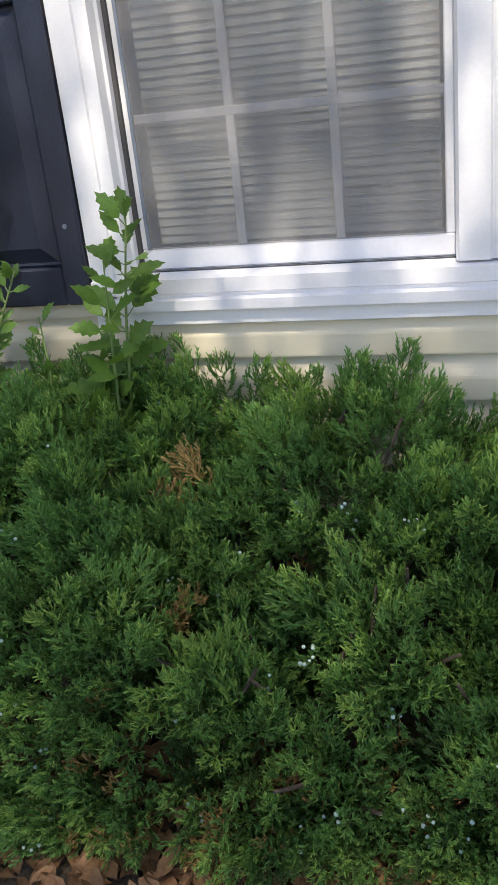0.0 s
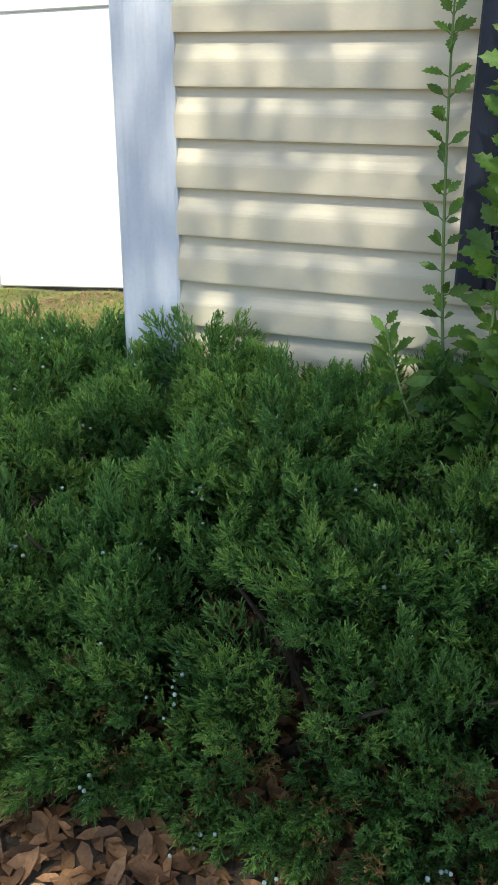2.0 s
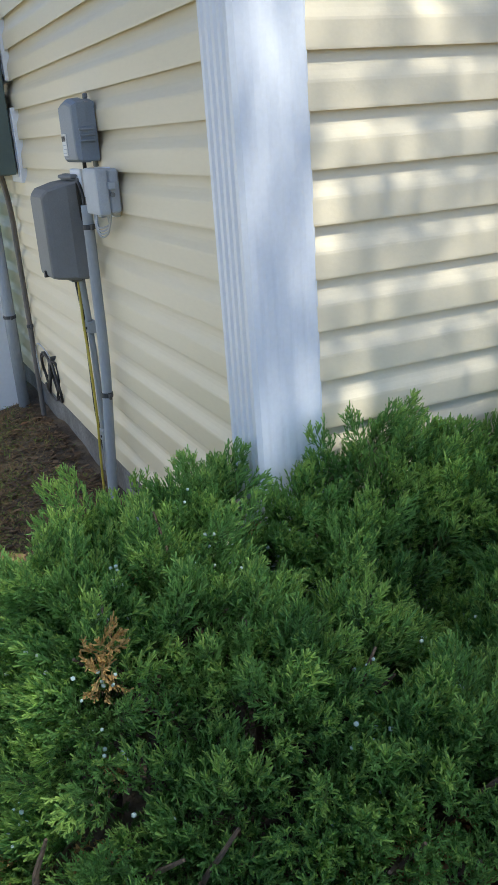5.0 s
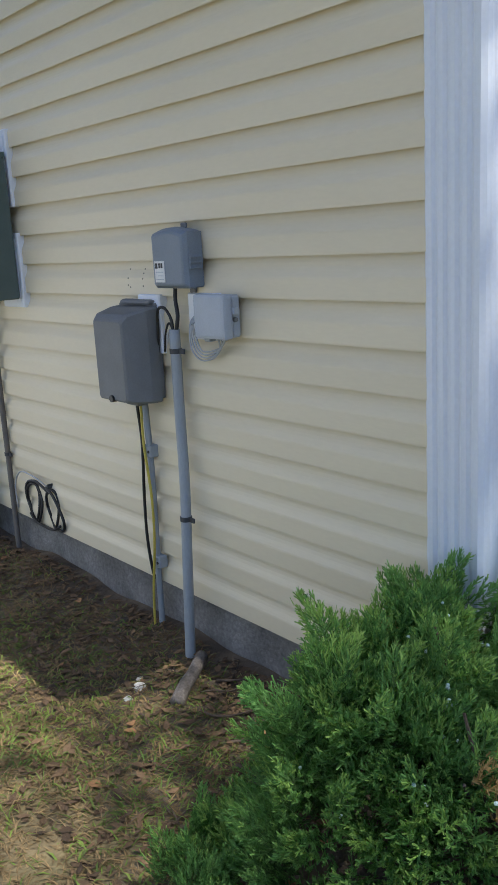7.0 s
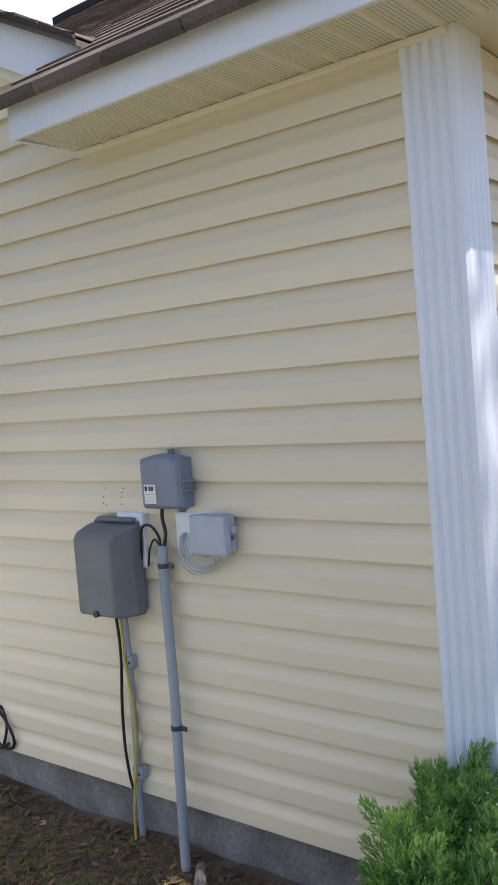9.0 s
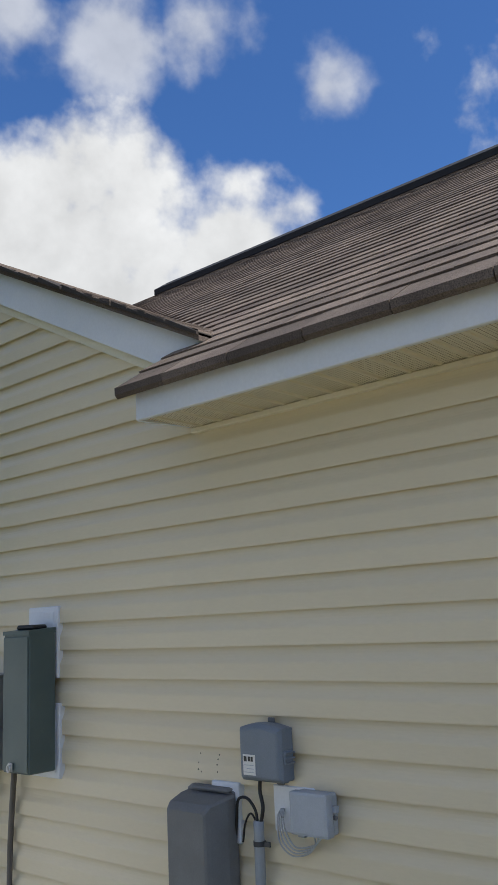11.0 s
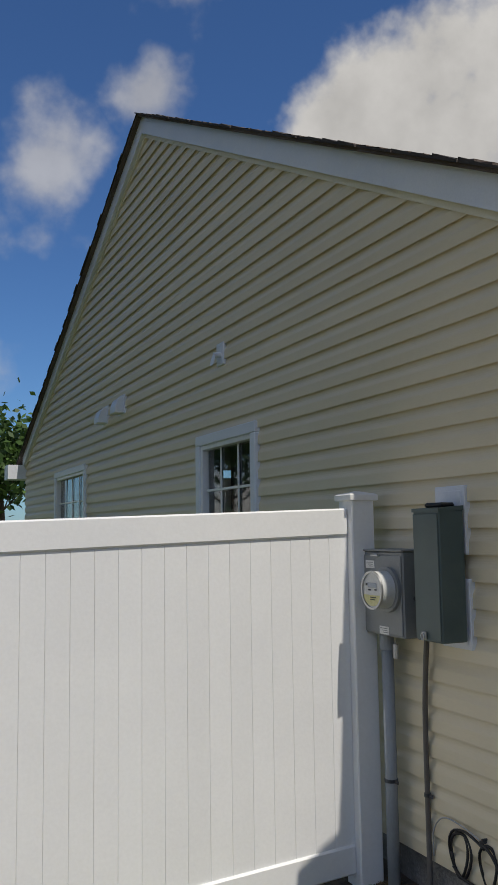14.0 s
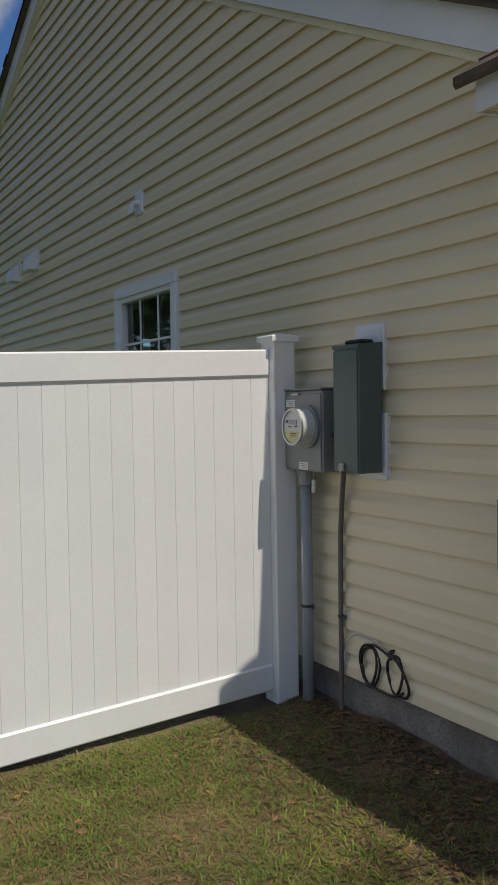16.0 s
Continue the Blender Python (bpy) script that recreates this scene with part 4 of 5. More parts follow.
def tel_box():
    b = wall_thing("telephone_box", "slate-grey plastic junction box with arched lid", "junction box")

    def ring(x, y0, y1, z0, z1, arch):
        top = [(x, y1 + (y0 - y1) * t, z1 + arch * math.sin(math.pi * t)) for t in [k / 8 for k in range(9)]]
        return [(x, y0 + 0.006, z0), (x, y1 - 0.006, z0), (x, y1, z0 + 0.006)] + top + [(x, y0, z0 + 0.006)]
    part("base", loft([ring(-0.024, 0.958, 1.135, 1.240, 1.404, 0.014), ring(-0.052, 0.958, 1.135, 1.240, 1.404, 0.014)]), M_GREY, b)
    part("lid", loft([ring(-0.0525, 0.955, 1.138, 1.237, 1.407, 0.015), ring(-0.078, 0.957, 1.136, 1.239, 1.405, 0.015), ring(-0.090, 0.966, 1.128, 1.247, 1.397, 0.014), ring(-0.093, 0.974, 1.120, 1.254, 1.390, 0.013)]), M_GREY, b, "arched grey lid")
    part("upper_lug", box(-0.030, -0.020, 1.028, 1.056, 1.417, 1.433, 0.003), M_DGREY, b)
    part("lower_lug", box(-0.030, -0.020, 1.00, 1.03, 1.222, 1.241, 0.003), M_DGREY, b)
    clasp = part("clasp", box(-0.078, -0.036, 0.948, 0.956, 1.295, 1.338, 0.002), M_GREY, b, "side clasp of the lid")
    for z in (1.300, 1.315, 1.331):
        part("clasp_bar", box(-0.082, -0.036, 0.940, 0.949, z - 0.003, z + 0.003, 0.001), M_GREY, clasp)
    lab = part("sticker", box(-0.0952, -0.0934, 1.062, 1.114, 1.258, 1.322), M_LABEL, b, "white sticker with dark print")
    part("print_block", box(-0.0962, -0.0953, 1.098, 1.110, 1.300, 1.316), M_INK, lab)
    for y in (1.088, 1.076):
        part("print_block", box(-0.0962, -0.0953, y - 0.005, y + 0.004, 1.301, 1.316), M_INK, lab)
    for i in range(3):
        part("print", box(-0.0960, -0.0953, 1.068, 1.109 - 0.01 * (i % 2), 1.288 - i * 0.011, 1.290 - i * 0.011), M_LGREY, lab)


tel_box()


def cable_box():
    b = wall_thing("cable_box", "light grey square junction box on a white plate", "junction box")
    part("plate", box(-0.024, -0.003, 0.880, 1.052, 1.078, 1.222, 0.004), M_TRIM, b)
    part("box_body", box(-0.058, -0.0245, 0.790, 0.925, 1.097, 1.220, 0.006), M_LGREY, b)
    part("cover", box(-0.094, -0.0585, 0.783, 0.930, 1.094, 1.224, 0.010, 2), M_LGREY, b, "rounded grey cover")
    part("screw", tube([(-0.05, 0.790, 1.150), (-0.05, 0.780, 1.150)], 0.007, 8), M_DGREY, b)
    part("side_clip", box(-0.062, -0.040, 0.774, 0.7895, 1.165, 1.185, 0.002), M_LGREY, b)
    for i in range(4):
        o = 0.010 * i
        part("wire", tube(smooth_path([(-0.026, 1.018 - o * 0.4, 1.150), (-0.042 - o * 0.3, 1.022 - o, 1.125), (-0.05, 1.012 - o, 1.055 + o), (-0.05 - o * 0.4, 0.965 - o, 1.020 + o), (-0.045, 0.905 - o, 1.030 + o), (-0.045, 0.872 - o, 1.062 + o), (-0.05, 0.875 - o, 1.098)]), 0.0028, 6), M_WIRE, b, "looped pale grey wire", smooth=True)
    part("nipple", box(-0.06, -0.035, 0.90, 0.93, 1.080, 1.0965, 0.003), M_LGREY, b)


cable_box()

pipe = wall_thing("riser_conduit", "grey conduit leaning out from the wall into the soil", "conduit pipe")
part("pipe", tube(smooth_path([(-0.050, 1.098, 1.108), (-0.052, 1.099, 0.85), (-0.058, 1.092, 0.60), (-0.078, 1.080, 0.35), (-0.118, 1.055, -0.12)]), 0.0175, 16), M_PVC, pipe, smooth=True)
strap("strap", -0.050, 1.098, 1.040, 0.0175, pipe)
strap("strap", -0.066, 1.087, 0.485, 0.0175, pipe)
for i, pts in enumerate(([(-0.050, 1.092, 1.09), (-0.046, 1.08, 1.15), (-0.040, 1.095, 1.20), (-0.04, 1.09, 1.245)],
                         [(-0.052, 1.102, 1.09), (-0.055, 1.105, 1.14), (-0.055, 1.14, 1.175), (-0.05, 1.185, 1.165), (-0.045, 1.20, 1.10), (-0.04, 1.215, 1.02)],
                         [(-0.045, 1.110, 1.10), (-0.04, 1.14, 1.125), (-0.036, 1.17, 1.09), (-0.034, 1.185, 1.03)])):
    part("cable", tube(smooth_path(pts), 0.0065 - 0.0015 * i, 8), M_BLACK, pipe, "bent black cable", smooth=True)

drop = wall_thing("network_conduit", "thin grey conduit with black and yellow cables", "conduit pipe")
part("pipe", tube(smooth_path([(-0.045, 1.318, 0.86), (-0.036, 1.322, 0.60), (-0.036, 1.330, 0.30), (-0.038, 1.335, -0.10)]), 0.0115, 10), M_PVC, drop, smooth=True)
part("cable", tube(smooth_path([(-0.06, 1.345, 0.85), (-0.05, 1.348, 0.70), (-0.045, 1.372, 0.50), (-0.045, 1.375, 0.34), (-0.04, 1.362, 0.21), (-0.035, 1.345, 0.185)]), 0.0058, 8), M_BLACK, drop, "hanging black cable", smooth=True)
part("cable", tube(smooth_path([(-0.055, 1.328, 0.85), (-0.058, 1.325, 0.70), (-0.060, 1.300, 0.52), (-0.060, 1.305, 0.35), (-0.062, 1.335, 0.15), (-0.064, 1.345, -0.03)]), 0.0048, 8), M_YELLOW, drop, "yellow ground wire", smooth=True)
for z in (0.675, 0.265):
    c = part("clip", box(-0.052, -0.015, 1.296, 1.345, z - 0.022, z + 0.022, 0.004), M_PVC, drop)
    part("screw", tube([(-0.053, 1.306, z), (-0.056, 1.306, z)], 0.005, 8), M_BLACK, c)


def coil():
    b = wall_thing("coiled_cable", "small coil of black cable hung low on the siding", "cable")
    b.location.x = 0.014
    for cy, cz, ry, rz in ((2.352, 0.275, 0.060, 0.098), (2.335, 0.272, 0.066, 0.092), (2.160, 0.278, 0.050, 0.088)):
        pts = [(-0.040 - 0.008 * math.sin(a * 2), cy + ry * math.cos(a), cz + rz * math.sin(a)) for a in [k * math.pi / 10 for k in range(21)]]
        part("loop", tube(pts, 0.0065, 7), M_BLACK, b, smooth=True)
    part("tail", tube(smooth_path([(-0.045, 2.20, 0.370), (-0.05, 2.13, 0.345), (-0.05, 2.075, 0.285), (-0.045, 2.06, 0.235), (-0.04, 2.085, 0.196), (-0.042, 2.13, 0.192)]), 0.0065, 7), M_BLACK, b, smooth=True)
    part("feed", tube(smooth_path([(-0.04, 2.53, 0.21), (-0.045, 2.52, 0.32), (-0.05, 2.44, 0.40), (-0.045, 2.32, 0.40), (-0.04, 2.20, 0.372)]), 0.0035, 6), M_WIRE, b, "thin grey feed wire", smooth=True)
    part("strand", tube(smooth_path([(-0.046, 2.385, 0.215), (-0.05, 2.33, 0.190), (-0.05, 2.24, 0.182), (-0.048, 2.16, 0.186), (-0.045, 2.10, 0.215)]), 0.006, 7), M_BLACK, b, smooth=True)
    part("strand", tube(smooth_path([(-0.046, 2.36, 0.372), (-0.052, 2.29, 0.385), (-0.05, 2.23, 0.372), (-0.048, 2.17, 0.350)]), 0.006, 7), M_BLACK, b, smooth=True)
    part("clamp", box(-0.046, -0.014, 2.182, 2.192, 0.366, 0.386, 0.002), M_STRAP, b, "small dark metal clamp")


coil()


def hood_vent(y, z):
    b = wall_thing("hood_vent", "pale louvred dryer vent hood high on the gable", "vent", "vent hoods")
    part("flange", box(-0.026, -0.002, y - 0.12, y + 0.12, z - 0.025, z + 0.175, 0.003), M_TRIM, b)
    part("hood", prism([(-0.026, z + 0.150), (-0.06, z + 0.147), (-0.095, z + 0.115), (-0.118, z + 0.05), (-0.122, z - 0.015), (-0.026, z - 0.015)], "y", y - 0.10, y + 0.10, 0.004), M_TRIM, b)


hood_vent(7.62, 2.885)
hood_vent(8.28, 2.86)

lamp = wall_thing("flood_light", "small white outdoor fixture on a wall plate", "light fixture")
part("plate", box(-0.026, -0.002, 4.91, 5.05, 2.885, 3.055, 0.004), M_TRIM, lamp)
part("arm", tube([(-0.02, 4.97, 2.965), (-0.075, 4.98, 2.958)], 0.02, 10), M_TRIM, lamp)
part("head", loft([[(-0.075 - h * 0.3, 4.985 + r * math.cos(a), 2.945 - h + r * 0.4 * math.sin(a)) for a in [k * math.pi / 8 for k in range(16)]] for h, r in ((-0.025, 0.018), (-0.01, 0.034), (0.03, 0.040), (0.055, 0.034), (0.062, 0.01))]), M_TRIM, lamp, smooth=True)

spots = wall_thing("screw_holes", "cluster of old screw holes in the siding", "holes")
for y, z in ((1.438, 1.347), (1.437, 1.318), (1.439, 1.295), (1.424, 1.288), (1.345, 1.347), (1.347, 1.333), (1.346, 1.316), (1.345, 1.292)):
    y, z = y - 0.04, z - 0.052
    face = -float(np.interp((z - BASE) % COURSE, [h for _, h in PROFILE[3:13]], [o for o, _ in PROFILE[3:13]]))
    part("hole", tube([(face + 0.006, y, z), (face - 0.0012, y, z)], 0.0026, 7), M_INK, spots)


# ---------------------------------------------------------------- juniper hedge
HEDGE_X0, HEDGE_X1 = -0.82, 4.3


def make_plume(rng, length, shoots, full):
    """Feathery juniper branchlet along +z: side shoots curve upwards round a stem, each set with short blunt cord-like
    twigs. Returns triangles (n, 3, 3) and a 0..1 freshness."""
    tris, tone = [], []
    up = np.array([0, 0, 1.0])

    def cord(p, q, w, t):
        d = q - p
        s = np.cross(d, rng.normal(size=3))
        s *= w / (np.linalg.norm(s) + 1e-9)
        tris.append((p - s * 0.8, p + s * 0.8, q + s))
        tris.append((p - s * 0.8, q + s, q - s * 0.75))
        tone.extend([t] * 2)

    curve = rng.normal(size=3) * np.array([0.13, 0.13, 0.0])
    flat = rng.uniform(0.55, 1.0)
    for i in range(shoots):
        f = 0.10 + 0.90 * (i + 0.5) / shoots
        p = (up * f + curve * f * f) * length
        a = i * 2.39996 + rng.uniform(-0.5, 0.5)
        out = np.array([math.cos(a), math.sin(a) * flat, 0.0])
        ln = (0.022 + 0.046 * math.sin(math.pi * min(1.0, 0.25 + 0.75 * f)) ** 0.8) * full * rng.uniform(0.75, 1.25)
        d0 = out * (0.95 - 0.55 * f) + up * 0.62
        d1 = out * (0.45 - 0.25 * f) + up * 0.95 + rng.normal(size=3) * 0.10
        d0, d1 = d0 / np.linalg.norm(d0), d1 / np.linalg.norm(d1)
        q = p + d0 * ln * 0.5
        tip = q + d1 * ln * 0.5
        fresh = 0.12 + 0.42 * f + rng.uniform(-0.12, 0.12)
        cord(p, q, 0.0014, fresh - 0.2)
        cord(q, tip, 0.0013, fresh + 0.25)
        n = 6 + int(ln * 150)
        for k in range(n):
            g = 0.22 + 0.74 * (k + rng.uniform(0, 0.6)) / n
            base = p + (q - p) * (g / 0.5) if g < 0.5 else q + (tip - q) * ((g - 0.5) / 0.5)
            dd = d0 if g < 0.5 else d1
            side = np.cross(dd, rng.normal(size=3))
            side /= np.linalg.norm(side) + 1e-9
            dd = dd + side * rng.uniform(0.35, 0.75) + up * 0.18
            dd /= np.linalg.norm(dd)
            cord(base, base + dd * rng.uniform(0.010, 0.021) * (1.15 - 0.45 * g), 0.0015, fresh + 0.30 * g + rng.uniform(-0.08, 0.12))
    return np.array(tris, np.float32), np.array(tone, np.float32)


def hedge_top(x, y):
    """Height of the hedge's top over the plan, before the lumps."""
    t = np.clip((y + 1.08) / 0.95, 0, 1)
    h = 0.29 + 0.365 * t ** 0.8
    front = np.clip((y + 1.04 + 0.03 * np.clip((1.3 - x) / 0.5, 0, 1)) / 0.20, 0, 1) ** 0.5
    end = np.clip((x - HEDGE_X0 - 1.3 * np.clip(y - 0.0, 0, 1)) / 0.30, 0, 1) ** 0.5
    back = np.where(x < -0.03, np.clip((0.36 - y) / 0.28, 0, 1) ** 0.5, 1.0)
    wave = 0.045 * np.sin(x * 3.7 + 1.0) * np.sin(y * 5.0 + x) + 0.03 * np.sin(x * 8.3 + y * 6.1) + 0.022 * np.sin(y * 13 - x * 11.0)
    return (h + wave) * front * end * back


def hedge_plan(rng, a, b, n):
    """Random places in the hedge's footprint, which turns the house corner."""
    x = rng.uniform(a, b, n)
    deep = np.where(x < -0.04, 1.24, 0.90)
    low = -1.00 - 0.03 * np.clip((1.3 - x) / 0.5, 0, 1)
    return x, low + (deep - 0.95 - low) * rng.uniform(0, 1, n)


def rot_to(dirs, spin):
    """Rotation matrices that turn +z to each direction, after a spin."""
    z = dirs / np.linalg.norm(dirs, axis=1, keepdims=True)
    ref = np.tile(np.array([[0.13, 0.99, 0.05]]), (len(z), 1))
    x = np.cross(ref, z)
    x /= np.linalg.norm(x, axis=1, keepdims=True)
    y = np.cross(z, x)
    c, s = np.cos(spin)[:, None], np.sin(spin)[:, None]
    return np.stack([x * c + y * s, y * c - x * s, z], -1)


# single withered branchlets: place in plan
WITHERED = [(-0.51, -0.45), (-0.78, -0.37), (1.52, -0.40), (1.62, -0.68)]


def build_hedge():
    rng = np.random.default_rng(11)
    kinds = [make_plume(rng, ln, d, 0.9) for ln, d in ((0.10, 14), (0.12, 15), (0.13, 16), (0.09, 13))]
    kinds += [make_plume(rng, ln, d, w) for ln, d, w in ((0.12, 23, 1.0), (0.14, 26, 1.05), (0.105, 21, 0.95), (0.155, 28, 1.1), (0.13, 24, 0.9), (0.115, 22, 1.15), (0.17, 29, 1.0), (0.095, 19, 0.9))]
    edges = [HEDGE_X0, 0.35, 1.45, 2.6, HEDGE_X1]
    for s in range(4):
        a, b = edges[s], edges[s + 1]
        n_in, n_out = int((b - a) * (560, 400, 400, 120)[s]), int((b - a) * (1000, 720, 720, 200)[s])
        n = n_in + n_out
        # neighbouring shrubs grow into one another
        lo, hi = (a - 0.05 if s else a), (b + 0.05 if s < 3 else b)
        x, y = hedge_plan(rng, lo, hi, n)
        # clumps: branchlets gather round leaders, with dark gaps between
        m = int((b - a) * 58)
        cx, cy = hedge_plan(rng, lo, hi, m)
        lift = rng.uniform(-0.085, 0.048, m)
        which = np.argmin((x[:, None] - cx) ** 2 + (y[:, None] - cy) ** 2, 1)
        x = x + (cx[which] - x) * 0.22
        y = y + (cy[which] - y) * 0.22
        # keep the outer branchlets apart from one another
        for _ in range(4):
            px, py = x[n_in:], y[n_in:]
            dx, dy = px[:, None] - px, py[:, None] - py
            d2 = np.hypot(dx, dy) + 1e-6
            push = np.clip(0.036 - d2, 0, None) / d2
            np.fill_diagonal(push, 0)
            x[n_in:] = np.clip(px + 0.4 * (dx * push).sum(1), lo, hi)
            y[n_in:] = np.clip(py + 0.4 * (dy * push).sum(1), -1.04, np.where(px < -0.04, 0.29, -0.05))
        outer = np.arange(n) >= n_in
        top = hedge_top(x, y) + lift[which]
        depth = np.where(outer, rng.uniform(0, 0.05, n), 0.07 + 0.20 * rng.uniform(0, 1, n))
        g = 0.03
        gx = (hedge_top(x + g, y) - hedge_top(x - g, y)) / (2 * g)
        gy = (hedge_top(x, y + g) - hedge_top(x, y - g)) / (2 * g)
        side = np.clip((-0.78 - y) / 0.17, 0, 1) + np.clip((HEDGE_X0 + 0.25 - x) / 0.25, 0, 1) + np.where(x < -0.03, np.clip((y - 0.18) / 0.2, 0, 1), 0)
        side = np.minimum(side, 1)
        z = np.maximum(top - depth - 0.145 - 0.06 * np.clip((0.36 - x) / 0.2, 0, 1) - 0.06 * np.clip((x - 1.3) / 0.5, 0, 1) - side * rng.uniform(0, 0.28, n), 0.02)
        lean = 0.62
        dirs = np.stack([np.clip(-gx, -1.4, 1.4) * lean + (x - cx[which]) * 4, np.clip(-gy, -2.0, 2.0) * lean + (y - cy[which]) * 4 - 0.34, np.full(n, 1.0)], -1)
        dirs += rng.normal(size=(n, 3)) * 0.20
        # long branchlets start further in
        flat = np.linalg.norm(dirs, axis=1)
        x, y = x - 0.075 * dirs[:, 0] / flat, y - 0.075 * dirs[:, 1] / flat
        rot = rot_to(dirs, rng.uniform(0, 6.28, n))
        size = rng.uniform(0.8, 1.2, n) * (1 - 0.2 * side)
        kind = np.where(outer, rng.integers(4, 12, n), rng.integers(0, 4, n))
        fresh = 0.7 * np.sin(cx[which] * 9.1 + 2) * np.sin(cy[which] * 8.3 + cx[which] * 3) + rng.normal(size=n) * 0.45
        inner = ~outer
        dead = (inner & (rng.uniform(size=n) < 0.05)) | (inner & (y < -0.80) & (rng.uniform(size=n) < 0.35))
        for wx, wy in WITHERED:
            if a < wx < b:
                tip = np.hypot(x[n_in:] + 0.12 * dirs[n_in:, 0] / flat[n_in:] - wx, y[n_in:] + 0.12 * dirs[n_in:, 1] / flat[n_in:] - wy)
                for j in n_in + np.argsort(tip)[:2]:
                    dead[j], kind[j] = True, 9
                    z[j] += 0.045
        verts, mats = [], []
        for k, (tri, tone) in enumerate(kinds):
            idx = np.nonzero(kind == k)[0]
            v = np.einsum("nij,tpj->ntpi", rot[idx], tri) * size[idx, None, None, None] + np.stack([x, y, z], -1)[idx, None, None, :]
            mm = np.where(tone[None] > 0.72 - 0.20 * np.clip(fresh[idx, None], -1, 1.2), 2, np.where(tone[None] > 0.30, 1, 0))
            # inner branchlets take darker greens: the depth's shade is put into their colour
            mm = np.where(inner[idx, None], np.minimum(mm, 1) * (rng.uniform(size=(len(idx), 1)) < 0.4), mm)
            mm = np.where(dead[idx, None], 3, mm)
            # leave out twigs that would enter the wall
            ok = ~((v[..., 0] > -0.03) & (v[..., 1] > -0.028)).any(-1)
            v, mm = v[ok], mm[ok]
            verts.append(v.reshape(-1, 3))
            mats.append(mm.reshape(-1))
        v = np.concatenate(verts)
        f = np.arange(len(v)).reshape(-1, 3)
        shrub = thing("juniper_shrub", "dense low green juniper shrub with blue berries along the wall", "shrub", "juniper hedge")
        ob = new("foliage", raw_mesh("foliage", v, f, [M_JUN_DARK, M_JUN_MID, M_JUN_NEW, M_JUN_DEAD], np.concatenate(mats)))
        ob.parent = shrub
        # woody stems inside
        bm = bmesh.new()
        for i in range(int((b - a) * 26)):
            px, py = rng.uniform(a + 0.1, b - 0.05), rng.uniform(-0.82, -0.15)
            qx, qy = px + rng.uniform(-0.25, 0.25), py + rng.uniform(-0.3, 0.12)
            qx, qy = max(qx, HEDGE_X0 + 0.12), min(max(qy, -0.92), -0.1)
            h = float(hedge_top(np.array(qx), np.array(qy))) - 0.10
            if h > 0.1:
                add_tube(bm, smooth_path([(px, py, -0.02), ((px + qx) / 2 + rng.uniform(-0.05, 0.05), (py + qy) / 2, h * 0.55), (qx, qy, h)], 4), 0.011, 5, 0.003)
        tagged(part("branchwork", bm, M_BARK, shrub, "brown woody stems"), kind="stuff")
        # berries in small groups near the tips
        bm = bmesh.new()
        for i in range(int((b - a) * 80)):
            j = rng.integers(0, n)
            if inner[j]:
                continue
            c = np.array([x[j], y[j], z[j]]) + rot[j][:, 2] * 0.11
            for _ in range(rng.integers(1, 8)):
                q = c + rng.normal(size=3) * 0.017
                if q[1] < -0.04:
                    bmesh.ops.create_icosphere(bm, subdivisions=1, radius=rng.uniform(0.0032, 0.0050), matrix=Matrix.Translation(q))
        tagged(part("fruiting", bm, M_BERRY, shrub, "scattered pale blue-green berries", smooth=True), kind="stuff")


build_hedge()


# ---------------------------------------------------------------- sapling weeds by the shutter
def leaf_mesh(name, seed, lobed, material):
    """A leaf along +y with toothed or lobed edge, slightly folded; unit length."""
    rng = random.Random(seed)
    n = 9
    left, mid = [], []
    for i in range(n + 1):
        t = i / n
        w = (0.33 if lobed else 0.25) * math.sin(math.pi * min(1, t * 0.97 + 0.03)) ** 0.75 * (1.05 - 0.35 * t)
        w *= 1 + (0.22 if lobed else 0.10) * (1 if i % 2 else -1)
        left.append((w, t + (0.05 if i % 2 else 0.0)))
        mid.append(t)
    bm = bmesh.new()
    droop = rng.uniform(0.08, 0.22)

    def z(t, w):
        return -droop * t * t + w * 0.25
    m = [bm.verts.new((0, t, z(t, 0))) for t in mid]
    for sgn in (-1, 1):
        e = [bm.verts.new((sgn * w, t, z(t, w))) for w, t in left]
        for i in range(n):
            q = (m[i], m[i + 1], e[i + 1], e[i])
            bm.faces.new(q if sgn < 0 else q[::-1])
    return mesh_of(name, bm, material, smooth=True)


LEAVES = [leaf_mesh("leaf", i, i % 2 == 0, M_LEAF) for i in range(4)]


